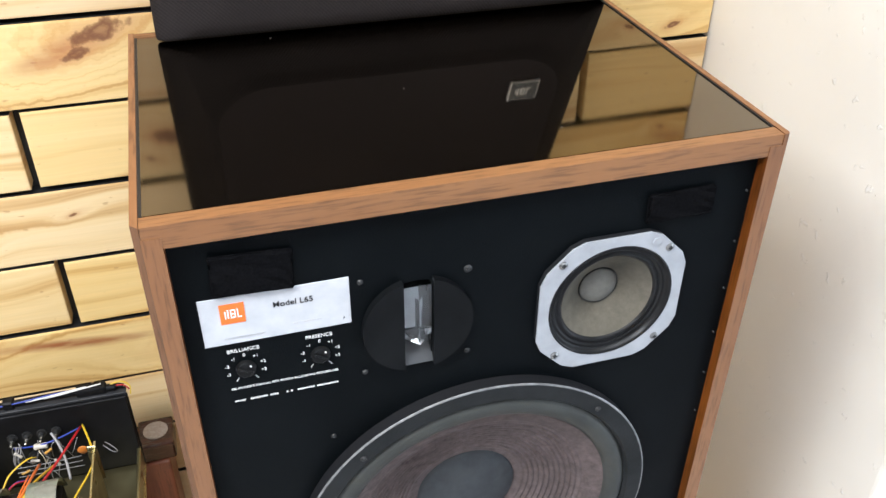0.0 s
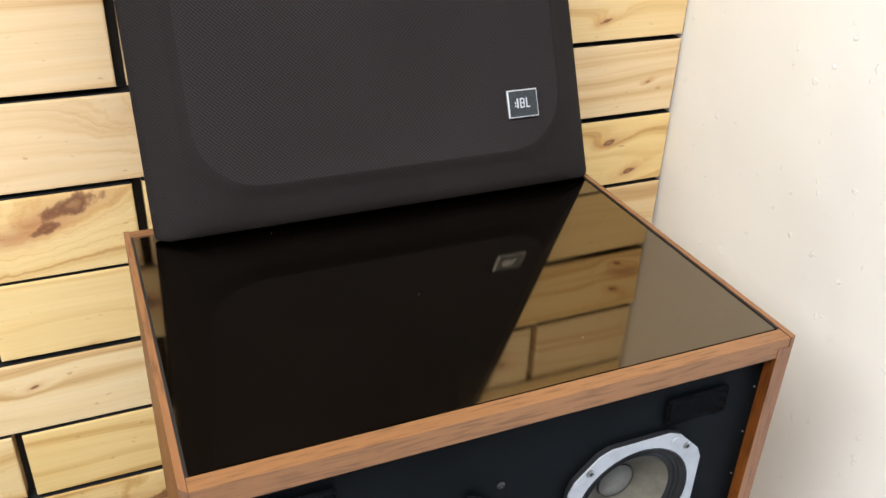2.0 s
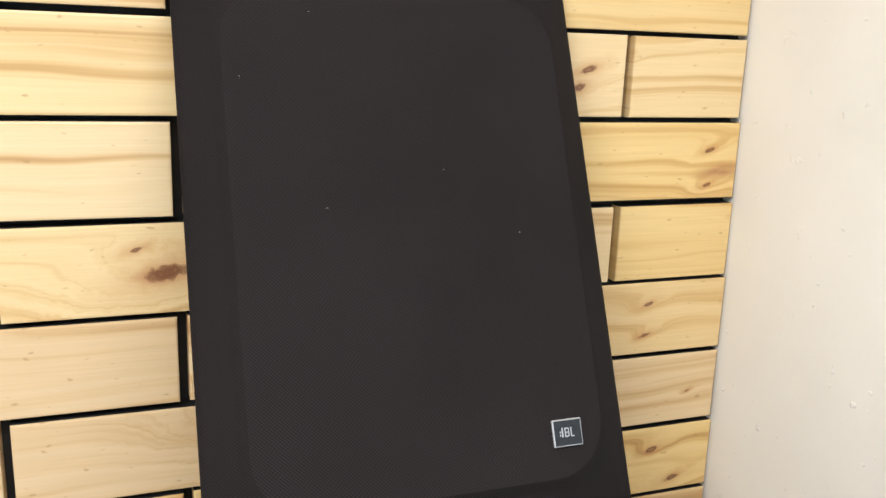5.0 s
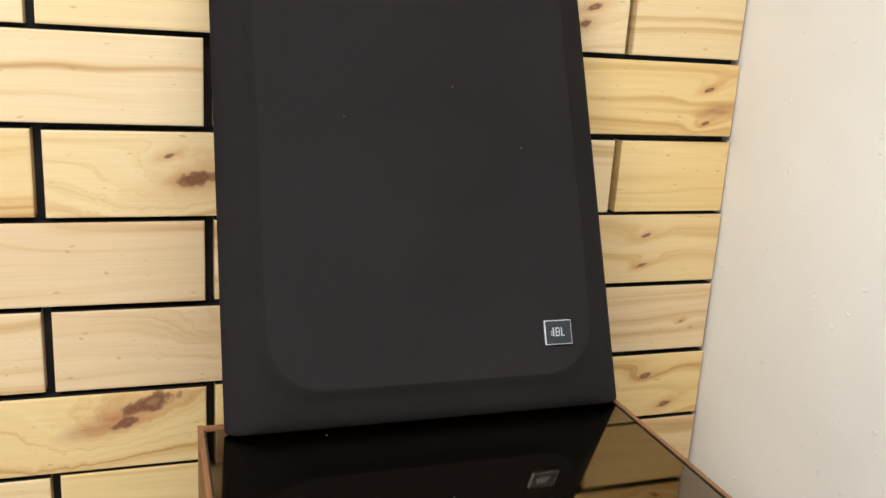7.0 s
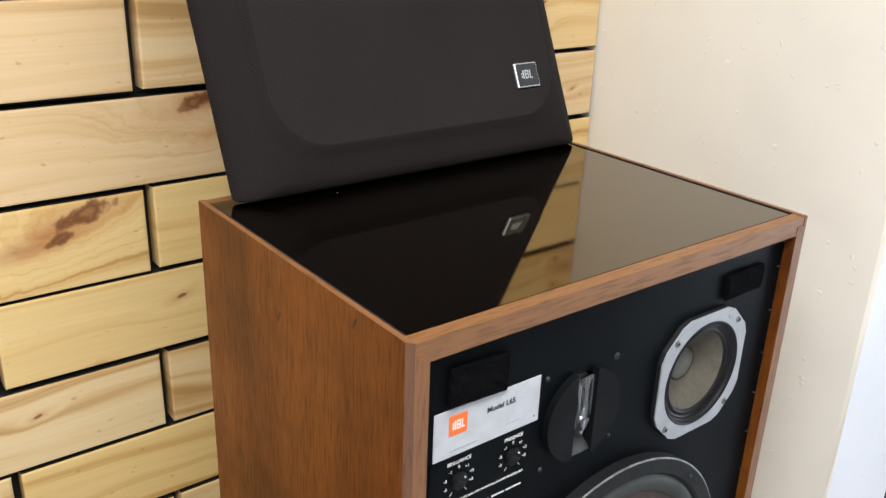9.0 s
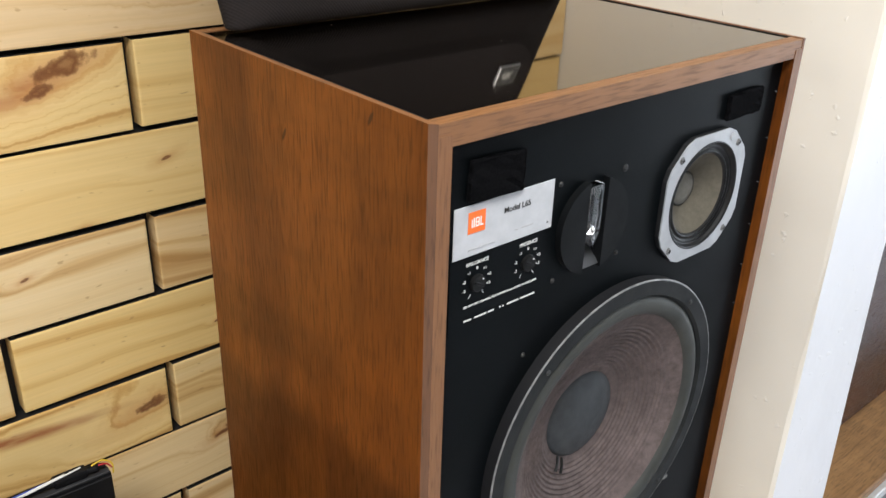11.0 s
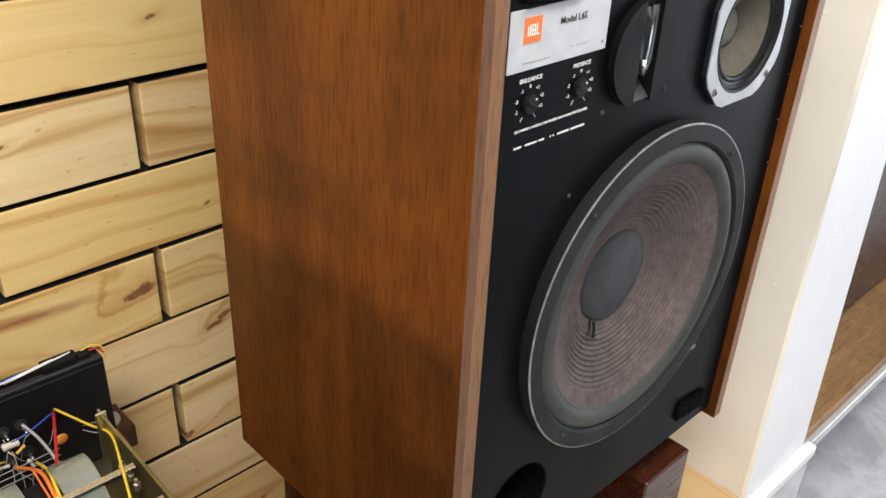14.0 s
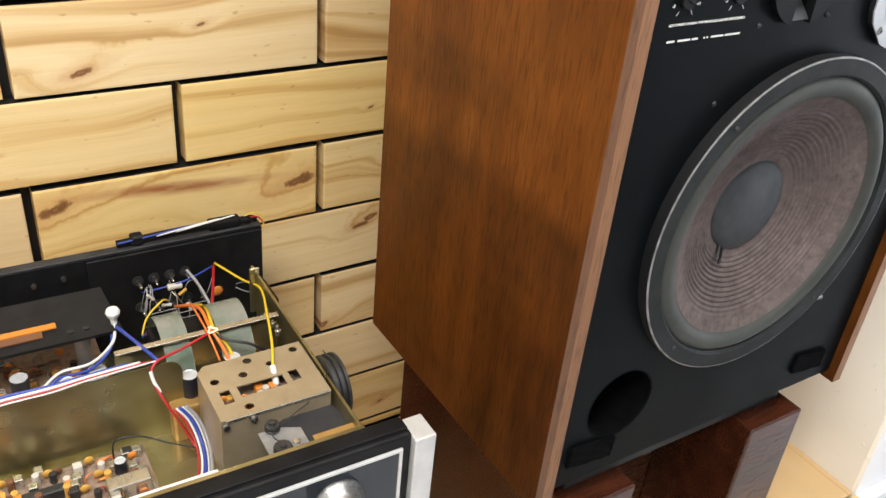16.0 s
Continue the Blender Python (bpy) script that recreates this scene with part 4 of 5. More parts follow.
def grille():
    g = thing("speaker_grille", (0, 0, 0), "dark brown cloth speaker grille leaning against the planks", "speaker grille", turn=pose(0, 0.303, T + 0.0006, -LEAN_BACK, 0, 0))
    part("backing_frame", prism(rounded(GX0 + 0.006, GX1 - 0.006, 0.006, GL - 0.006, 0.006, 6), -0.012, -0.0004), BLACK_GAP, g)
    bm = bmesh.new()
    loops = []
    for inset, low, y, r in ((0.0, 0.0, 0.0, 0.004), (0.0, -0.0026, -0.007, 0.004), (0.006, -0.0045, -0.0125, 0.006), (0.016, -0.003, -0.0195, 0.012), (0.023, 0.006, -0.0245, 0.022), (0.029, 0.019, -0.0285, 0.045), (0.0325, 0.0245, -0.031, 0.05), (0.0365, 0.0295, -0.0355, 0.052), (0.0395, 0.0325, -0.0365, 0.054)):
        loops.append([bm.verts.new((x, y, z)) for x, z in rounded(GX0 + inset, GX1 - inset, low, GL - max(low, 0.0), r, 10)])
    for a, b in zip(loops, loops[1:]):
        for i in range(len(a)):
            j = (i + 1) % len(a)
            bm.faces.new((a[i], a[j], b[j], b[i]))
    part("border_cloth", bm, CLOTH_EDGE, g, "smooth dark border", True)
    bm = bmesh.new()
    bm.faces.new([bm.verts.new((x, -0.0365, z)) for x, z in rounded(GX0 + 0.0395, GX1 - 0.0395, 0.0325, GL - 0.0325, 0.054, 10)])
    part("centre_cloth", bm, CLOTH, g, "twill woven cloth")
    lint = random.Random(3)
    for k in range(5):
        x, z = lint.uniform(0.07, 0.39), lint.uniform(0.07, 0.5)
        a = lint.uniform(0, 6.28)
        part("lint_speck", tube([(x, -0.0368, z), (x + 0.0012 * math.cos(a), -0.0372, z + 0.0012 * math.sin(a)), (x + 0.002 * math.cos(a + 0.6), -0.0368, z + 0.002 * math.sin(a + 0.6))], 0.0002, 4), FELT, g)
    bx, bz, by = 0.3605, 0.0745, -0.0365
    b = part("badge", box(bx - 0.0155, bx + 0.0155, by - 0.0032, by, bz - 0.013, bz + 0.013, 0.0006), BADGE_SILVER, g, "small black badge with silver border")
    part("badge_face", box(bx - 0.0143, bx + 0.0143, by - 0.0035, by - 0.0031, bz - 0.0118, bz + 0.0118), BADGE, b)
    st = bmesh.new()
    for x0, x1, z0, z1 in ((-0.0088, -0.0078, -0.003, -0.001), (-0.0088, -0.0078, 0.0, 0.002), (-0.0068, -0.0052, -0.004, 0.005), (-0.0035, -0.0023, -0.004, 0.005), (-0.0023, 0.0002, -0.004, -0.0027),
                           (-0.0023, 0.0002, 0.0, 0.001), (-0.0023, 0.0002, 0.0038, 0.005), (0.0002, 0.0012, -0.0035, 0.0045), (0.0028, 0.004, -0.004, 0.005), (0.004, 0.0065, -0.004, -0.0028)):
        box(bx + x0, bx + x1, by - 0.0039, by - 0.0035, bz + z0, bz + z1, bm=st)
    part("badge_strokes", st, BADGE_SILVER, b)


grille()

# ---- receiver without its lid ----


def can(x, y, z0, z1, r, parent, sleeve, name="capacitor"):
    c = part(name, lathe([(r * 0.9, 0.0), (r, 0.001), (r, z1 - z0 - 0.002), (r * 0.92, z1 - z0 - 0.0006)], x, y, 20, axis="z", base=z0), sleeve, parent, smooth=True)
    part("can_top", lathe([(r * 0.92, -0.0006), (r * 0.85, -0.001), (0, -0.001)], x, y, 20, axis="z", base=z1), CAP_TOP, c)
    return c


def wire(colour, points, r, parent):
    return part("wire", tube(points, r * 0.76), WIRE[colour], parent, smooth=True)


def components(board, x0, x1, y0, y1, z, n, seed):
    """Small resistors, discs, cans and chokes that stand on a circuit board."""
    rnd = random.Random(seed)
    for i in range(n):
        x, y, kind = rnd.uniform(x0, x1), rnd.uniform(y0, y1), rnd.randrange(5)
        mat = PART_COLOURS[rnd.randrange(5)]
        if kind == 0:
            h = rnd.uniform(0.006, 0.013)
            bm = lathe([(0.0032, 0.0), (0.0034, 0.0006), (0.0034, h), (0.003, h + 0.0005), (0, h + 0.0005)], x, y, 12, axis="z", base=z)
            part("capacitor", bm, mat, board, smooth=False)
        elif kind == 1:
            bm = lathe([(0, -0.0011), (0.0042, -0.0008), (0.0046, 0.0), (0.0042, 0.0008), (0, 0.0011)], x, z + 0.0072, 14, base=y)
            tube([(x - 0.002, y, z + 0.004), (x - 0.002, y, z)], 0.0004, 4, bm)
            part("disc_capacitor", bm, PART_COLOURS[rnd.randrange(3)], board, smooth=True)
        elif kind == 2:
            bm = lathe([(0, 0.0), (0.0012, 0.0002), (0.0016, 0.001), (0.0013, 0.002), (0.0013, 0.006), (0.0016, 0.007), (0.0012, 0.0078), (0, 0.008)], y, z + 0.0035, 10, axis="x", base=x)
            tube([(x - 0.002, y, z), (x - 0.002, y, z + 0.0035), (x, y, z + 0.0035)], 0.0003, 4, bm)
            tube([(x + 0.008, y, z + 0.0035), (x + 0.01, y, z + 0.0035), (x + 0.01, y, z)], 0.0003, 4, bm)
            part("resistor", bm, mat, board, smooth=True)
        elif kind == 3:
            part("coil_can", box(x, x + 0.008, y, y + 0.008, z, z + rnd.uniform(0.008, 0.012), 0.0006), STEEL if rnd.random() < 0.5 else mat, board)
        else:
            bm = bmesh.new()
            tube([(x, y, z), (x, y, z + 0.006), (x + 0.004, y + 0.002, z + 0.0085), (x + 0.008, y + 0.003, z + 0.006), (x + 0.008, y + 0.003, z)], 0.0006, 5, bm)
            part("jumper", bm, WIRE[rnd.choice(("grey", "white", "red", "orange"))], board, smooth=True)


def receiver():
    R = thing("stereo_receiver", (0, 0, 0), "opened vintage stereo receiver with bare chassis and tangled wires", "receiver", turn=pose(-0.1, 0.428, 0.368, 0, 0, -1.2) @ Matrix.Scale(0.966, 4))
    # own metres: x to the right from the rear right corner, y away from the viewer, z from the base
    part("chassis_floor", box(-0.46, -0.0, -0.365, -0.0035, 0.0, 0.006), GOLD_STEEL, R)
    part("deck", box(-0.46, -0.04, -0.352, -0.205, 0.046, 0.048), GOLD_STEEL, R, "yellow passivated steel deck")
    rear = part("rear_panel", box(-0.46, 0.0, -0.003, 0.0, 0.0, 0.138, 0.0008), BLACK_STEEL, R, "black painted rear panel")
    part("top_lip", box(-0.46, -0.001, -0.0035, 0.009, 0.1385, 0.1405, 0.0006), GREY_STEEL, rear)
    part("raised_plate", box(-0.2, -0.002, -0.0075, -0.0032, 0.012, 0.136, 0.0008), BLACK_STEEL, rear)
    # cord and tape bundle along the rear edge
    part("taped_cord", tube([(-0.165, 0.005, 0.145), (-0.1, 0.006, 0.1465), (-0.05, 0.005, 0.147), (-0.012, 0.004, 0.1455)], 0.0045), BLACK_STEEL, R, "black taped cord along the rear edge", True)
    part("cable_clip", box(-0.15, -0.136, -0.001, 0.012, 0.1405, 0.153, 0.002), BLACK_STEEL, R)
    part("cord_strain_relief", box(-0.062, -0.024, -0.001, 0.013, 0.1405, 0.1525, 0.003, 2), BLACK_STEEL, R, "black moulded block on the rear edge")
    part("cord_stub", tube([(-0.026, 0.006, 0.147), (-0.012, 0.006, 0.1465), (-0.004, 0.005, 0.144)], 0.0034), BLACK_STEEL, R, "", True)
    for dz, c, a, b in ((0.0055, "white", -0.122, -0.048), (0.004, "blue", -0.165, -0.06), (0.0065, "white", -0.1, -0.03)):
        wire(c, [(a, 0.001, 0.145 + dz * 0.6), ((2 * a + b) / 3, 0.0, 0.147 + dz * 0.8), ((a + 2 * b) / 3, 0.003, 0.149 + dz * 0.6), (b, 0.006, 0.147 + dz)], 0.0013, R)
    wire("yellow", [(-0.02, 0.006, 0.149), (-0.006, 0.006, 0.152), (0.004, 0.004, 0.144), (0.003, 0.001, 0.132)], 0.0012, R)
    wire("red", [(-0.02, 0.004, 0.148), (-0.004, 0.003, 0.148), (0.003, 0.002, 0.14)], 0.0012, R)
    # sockets, lugs and soldered leads on the inside of the rear panel
    for i in range(4):
        x = -0.149 + 0.0178 * i
        for z in (0.1, 0.064):
            s = part("socket", lathe([(0.0062, 0.0), (0.0062, -0.002), (0.0035, -0.0022), (0.0033, -0.008), (0, -0.0082)], x, z, 16, base=-0.0076), RUBBER, R, "phono socket with solder lug")
            part("solder_lug", box(x - 0.0014, x + 0.0014, -0.0215, -0.0155, z - 0.0006, z + 0.0006, 0.0003), STEEL, s)
            part("solder_blob", lathe([(0, 0.0), (0.0013, -0.001), (0.0017, -0.003), (0.0011, -0.0048), (0, -0.0054)], x, z, 10, base=-0.0195), STEEL, s, smooth=True)
    lug_rnd = random.Random(4)
    for i in range(9):
        x0, x1 = lug_rnd.uniform(-0.155, -0.085), lug_rnd.uniform(-0.012, 0.014)
        z0 = lug_rnd.choice((0.064, 0.1)) + lug_rnd.uniform(-0.004, 0.004)
        wire(lug_rnd.choice(("grey", "cream", "grey", "black")), [(x0, -0.022, z0), (x0 + x1 * 0.4, -0.03, z0 - 0.008), (x0 + x1, -0.033, z0 - lug_rnd.uniform(0.012, 0.022)), (x0 + x1 * 1.2, -0.03, z0 - 0.03)], lug_rnd.choice((0.0006, 0.0009, 0.0013)), R)
    for x, z, turn in ((-0.142, 0.09, 50), (-0.106, 0.088, -35), (-0.125, 0.075, 10), (-0.1, 0.066, 70), (-0.14, 0.058, -20)):
        q = lathe([(0, 0.0), (0.0016, 0.0003), (0.0021, 0.0015), (0.0017, 0.003), (0.0017, 0.0085), (0.0021, 0.01), (0.0016, 0.0112), (0, 0.0115)], 0, 0, 12, axis="x", base=-0.0057)
        bmesh.ops.transform(q, matrix=pose(x, -0.031, z, 0, turn, 0), verts=q.verts)
        part("resistor", q, PART_COLOURS[4 if turn > 0 else 1], R, smooth=True)
    for i in range(7):
        x = -0.152 + 0.0115 * i
        wire("grey", [(x, -0.02, 0.1 if i % 2 else 0.066), (x + 0.006, -0.03, 0.085 + lug_rnd.uniform(-0.012, 0.02)), (x + 0.014, -0.026, 0.066 if i % 2 else 0.098)], 0.0006, R)
    res = lathe([(0, 0.0), (0.0035, 0.0005), (0.0042, 0.002), (0.0036, 0.0045), (0.0036, 0.0125), (0.0042, 0.015), (0.0035, 0.0165), (0, 0.017)], -0.028, 0.096, 14, axis="x", base=-0.122)
    part("resistor", res, PART_COLOURS[4], R, "fat pale resistor", True)
    part("disc_capacitor", lathe([(0, -0.0016), (0.006, -0.0012), (0.0068, 0.0), (0.006, 0.0012), (0, 0.0016)], -0.066, 0.078, 20, base=-0.03), PART_COLOURS[0], R, "orange disc capacitor", True)
    for k in range(3):
        wire("grey", [(-0.15, -0.03, 0.05 + 0.008 * k), (-0.11, -0.034, 0.054 + 0.008 * k), (-0.07, -0.03, 0.05 + 0.009 * k)], 0.0007, R)
    wire("grey", [(-0.04, -0.02, 0.075), (-0.03, -0.04, 0.088), (-0.022, -0.045, 0.08), (-0.03, -0.035, 0.07), (-0.042, -0.024, 0.073)], 0.0008, R)
    for x, z in ((-0.43, 0.11), (-0.36, 0.118), (-0.3, 0.12), (-0.255, 0.118), (-0.225, 0.12)):
        part("rear_screw", lathe([(0, -0.004), (0.0025, -0.0036), (0.003, -0.001), (0.003, 0.0)], x, z, 12, base=-0.003), SCREW, R)
    # sloping dark bracket with a coloured strip
    bm = bmesh.new()
    v = [bm.verts.new(q) for q in ((-0.46, -0.128, 0.128), (-0.19, -0.128, 0.128), (-0.196, -0.055, 0.134), (-0.46, -0.055, 0.134), (-0.46, -0.127, 0.124), (-0.19, -0.127, 0.124))]
    bm.faces.new([v[0], v[1], v[2], v[3]])
    bm.faces.new([v[4], v[5], v[1], v[0]])
    bmesh.ops.solidify(bm, geom=bm.faces[:], thickness=0.0012)
    bracket = part("sloping_bracket", bm, GREY_STEEL, R, "dark grey sheet bracket with coloured strip")
    part("strip", box(-0.4, -0.248, -0.106, -0.098, 0.1308, 0.1324), PART_COLOURS[0], bracket, "orange strip")
    part("strip", box(-0.4, -0.262, -0.117, -0.107, 0.1302, 0.1317), PART_COLOURS[2], bracket, "dull green amber strip")
    for x in (-0.237, -0.222):
        part("hole", lathe([(0, 0.0003), (0.003, 0.0003), (0.003, -0.0012)], x, -0.116, 14, axis="z", base=0.1306), INK, bracket)
    plug_top = part("plug", lathe([(0.003, -0.014), (0.0036, -0.002), (0.006, 0.0), (0.0072, 0.004), (0.0058, 0.0075), (0.0028, 0.009), (0, 0.009)], -0.196, -0.116, 12, axis="z", base=0.138), PLASTIC_WHITE, R, "white plastic cable plug")
    # rear circuit board under the bracket
    b1 = part("circuit_board", box(-0.455, -0.206, -0.2, -0.02, 0.052, 0.0536), BOARD, R, "crowded brown circuit board")
    components(b1, -0.33, -0.212, -0.168, -0.05, 0.0536, 135, 5)
    can(-0.29, -0.118, 0.054, 0.092, 0.009, R, PART_COLOURS[3])
    for x, y in ((-0.223, -0.075), (-0.221, -0.142), (-0.25, -0.15)):
        can(x, y, 0.054, 0.098, 0.0085, R, CAP_TOP)
    part("header", box(-0.29, -0.245, -0.145, -0.137, 0.0536, 0.075, 0.001), PLASTIC_WHITE, b1, "white pin header")
    # upright plate and rail with straps
    part("upright_plate", prism(rounded(-0.46, -0.154, 0.048, 0.1355, 0.014, 6), -0.2065, -0.205), GOLD_STEEL, R, "yellow passivated upright plate")
    part("rail", box(-0.208, -0.046, -0.1735, -0.172, 0.012, 0.1355), GOLD_STEEL, R)
    part("rail_edge", box(-0.208, -0.046, -0.179, -0.172, 0.1356, 0.1372, 0.0004), STEEL, R, "bright folded edge")
    for x, w in ((-0.15, 0.026), (-0.092, 0.034)):
        bm = bmesh.new()
        arc = [(-0.148 - 0.046 * math.cos(radians(a)) * 0.95, 0.088 + 0.052 * math.sin(radians(a))) for a in range(-20, 171, 10)]
        rows = [[bm.verts.new((x - w / 2 + w * k, y, z)) for k in (0, 0.06, 0.94, 1)] for y, z in arc]
        for a, b in zip(rows, rows[1:]):
            for k in range(3):
                bm.faces.new((a[k], a[k + 1], b[k + 1], b[k]))
        bmesh.ops.solidify(bm, geom=bm.faces[:], thickness=0.0012)
        part("strap", bm, STRAP, R, "pale green translucent strap", True)
    part("transformer", box(-0.168, -0.074, -0.165, -0.12, 0.01, 0.118, 0.004, 2), BLACK_STEEL, R, "dark block under the straps")
    part("transformer", box(-0.17, -0.06, -0.222, -0.186, 0.046, 0.088, 0.003, 2), BRASS_PLATE, R)
    can(-0.147, -0.203, 0.048, 0.112, 0.0085, R, CAP_BLACK)
    can(-0.105, -0.205, 0.048, 0.122, 0.0085, R, CAP_BLACK)
    can(-0.2, -0.19, 0.048, 0.112, 0.0105, R, SHRINK_BLUE)
    # right wall of the chassis
    part("side_plate", box(-0.0395, -0.038, -0.36, -0.09, 0.006, 0.132), GOLD_STEEL, R, "yellow passivated side plate")
    part("side_flange", box(-0.0395, -0.0368, -0.36, -0.075, 0.132, 0.1335, 0.0004), GOLD_STEEL, R)
    part("corner_post", box(-0.046, -0.0345, -0.09, -0.087, 0.08, 0.139, 0.0012), GOLD_STEEL, R)
    part("side_panel", box(-0.006, -0.001, -0.36, -0.004, 0.0, 0.04, 0.001), GOLD_STEEL, R)
    for y in (-0.16, -0.176, -0.19):
        part("terminal", lathe([(0.0035, 0.0), (0.0035, 0.006), (0.0018, 0.0065), (0.0018, 0.011), (0, 0.0112)], -0.052, y, 12, axis="z", base=0.122), STEEL, R)
    # tuner shield with punched holes
    sx0, sx1, sy0, sy1, top = -0.147, -0.043, -0.303, -0.224, 0.1345
    bm = bmesh.new()
    out = [(sx0 + 0.008, sy1), (sx0, sy1 - 0.008), (sx0, sy0), (sx1, sy0), (sx1, sy1)]
    holes = [circle(x, y, r, 20) for x, y, r in ((-0.136, -0.25, 0.0042), (-0.109, -0.25, 0.0042), (-0.099, -0.2325, 0.0042), (-0.053, -0.2335, 0.0042), (-0.081, -0.2445, 0.0035), (-0.118, -0.2935, 0.0042))]
    for x0, x1, y0, y1 in ((-0.137, -0.1275, -0.283, -0.265), (-0.12, -0.076, -0.279, -0.264), (-0.07, -0.061, -0.277, -0.262)):
        holes.append([(x0, y0), (x1, y0), (x1, y1), (x0, y1)])
    lid = prism(out, 0.0, 0.0012, holes)
    bmesh.ops.transform(lid, matrix=Matrix(((1, 0, 0, 0), (0, 0, 1, 0), (0, -1, 0, top), (0, 0, 0, 1))), verts=lid.verts)
    shield = part("tuner_shield", lid, SHIELD_STEEL, R, "tan steel tuner shield with punched holes")
    part("shield_wall", box(sx0, sx1, sy0, sy0 + 0.0012, 0.048, top - 0.0014), SHIELD_STEEL, shield)
    part("shield_wall", box(sx0, sx0 + 0.0012, sy0 + 0.0014, sy1 - 0.008, 0.048, top - 0.0014), SHIELD_STEEL, shield)
    part("shield_wall", box(sx1 - 0.0012, sx1, sy0 + 0.0014, sy1 - 0.001, 0.048, top - 0.0014), SHIELD_STEEL, shield)
    part("shield_wall", box(sx0 + 0.008, sx1 - 0.0014, sy1 - 0.0012, sy1, 0.048, top - 0.0014), SHIELD_STEEL, shield)
    part("shield_lip", box(sx0 + 0.004, sx1, sy0 - 0.0012, sy0, top - 0.003, top - 0.0001, 0.0004), STEEL, shield, "bright worn lip")
    tb = part("tuner_board", box(sx0 + 0.003, sx1 - 0.003, sy0 + 0.003, sy1 - 0.004, 0.1135, 0.115), BOARD, shield)
    components(tb, -0.136, -0.066, -0.283, -0.262, 0.115, 44, 9)
    part("sleeve", tube([(-0.081, -0.2525, 0.138), (-0.0815, -0.26, 0.131), (-0.082, -0.266, 0.12)], 0.003), PLASTIC_WHITE, R, "clear white wire sleeve", True)
    for x in (-0.1435, -0.118):
        part("shield_screw", lathe([(0, -0.003), (0.003, -0.0024), (0.0036, -0.0004), (0.0036, 0.0)], x, top - 0.006, 14, base=sy0 - 0.0013), SCREW, shield)
    # dial cord drum, pulleys and brackets in front
    drum = part("cord_drum", lathe([(0, 0.0), (0.031, 0.0), (0.0325, 0.001), (0.0325, 0.003), (0.0295, 0.0042), (0.0295, 0.006), (0.0325, 0.0072), (0.0325, 0.0092), (0.0295, 0.0104), (0.0295, 0.012), (0.0325, 0.0132), (0.0325, 0.0155), (0.031, 0.0165), (0, 0.0165)], -0.272, 0.109, 40, axis="x", base=-0.0362), RUBBER, R, "black grooved dial cord drum", False)
    wheel = part("flywheel", lathe([(0, 0.0), (0.031, 0.0), (0.032, 0.002), (0.032, 0.008), (0.029, 0.01), (0, 0.01)], -0.067, -0.32, 40, axis="z", base=0.106), GREY_STEEL, R, "dark grey flywheel", False)
    br = part("pulley_bracket", prism([(-0.119, 0.0), (-0.082, 0.0), (-0.082, 0.02), (-0.1, 0.028), (-0.119, 0.028)], -0.0008, 0.0006), DULL_PLATE, R, "pale steel bracket")
    br.data.transform(Matrix(((1, 0, 0, 0), (0, 0, 1, -0.345), (0, -1, 0, 0.121), (0, 0, 0, 1))))
    for x, y, r in ((-0.106, -0.318, 0.007), (-0.107, -0.347, 0.0085)):
        part("pulley", lathe([(0, 0.004), (r * 0.35, 0.004), (r * 0.4, 0.002), (r * 0.9, 0.002), (r, 0.0), (r * 0.8, -0.002), (r, -0.004), (0, -0.004)], x, y, 24, axis="z", base=0.127), RUBBER, R, "small black cord pulley")
    part("bracket_screw", lathe([(0.0032, 0.0), (0.003, 0.0018), (0, 0.0022)], -0.0915, -0.341, 14, axis="z", base=0.122), STEEL, R)
    part("dial_cord", tube([(-0.107, -0.34, 0.127), (-0.107, -0.325, 0.128), (-0.06, -0.3, 0.128), (-0.032, -0.275, 0.139), (-0.028, -0.25, 0.137)], 0.0005, 5), RUBBER, R)
    part("tan_bracket", box(-0.078, -0.036, -0.356, -0.342, 0.124, 0.1255, 0.0005), BRASS_PLATE, R)
    # front of the deck: board, cans
    b2 = part("circuit_board", box(-0.455, -0.2, -0.345, -0.218, 0.0525, 0.0541), BOARD, R, "crowded brown circuit board")
    components(b2, -0.33, -0.21, -0.335, -0.222, 0.0542, 150, 6)
    part("coil_can", box(-0.243, -0.206, -0.281, -0.266, 0.0542, 0.073, 0.0008), STEEL, b2, "long bright steel can")
    part("module", box(-0.31, -0.275, -0.255, -0.246, 0.0542, 0.066, 0.001), RUBBER, b2)
    for x, y in ((-0.255, -0.303), (-0.318, -0.27), (-0.226, -0.245)):
        can(x, y, 0.0542, 0.07, 0.0055, R, CAP_BLACK)
    # front panel
    part("front_rail", box(-0.46, -0.036, -0.364, -0.357, 0.128, 0.1348, 0.0006), GOLD_STEEL, R, "yellow steel front rail")
    part("white_tape", box(-0.46, -0.165, -0.3565, -0.349, 0.128, 0.1292, 0.0005), PLASTIC_WHITE, R, "white paper strip")
    f = part("front_panel", box(-0.46, -0.004, -0.39, -0.3645, 0.0, 0.1395, 0.003, 2), BLACK_STEEL, R, "black front frame")
    part("frame_step", box(-0.46, -0.006, -0.384, -0.372, 0.1397, 0.1425, 0.001), BLACK_STEEL, f)
    part("silver_line", box(-0.455, -0.014, -0.3935, -0.3902, 0.124, 0.1275, 0.0006), SILVER_TRIM, f, "thin silver line")
    part("silver_line", box(-0.0175, -0.014, -0.3935, -0.3902, 0.01, 0.1238, 0.0006), SILVER_TRIM, f)
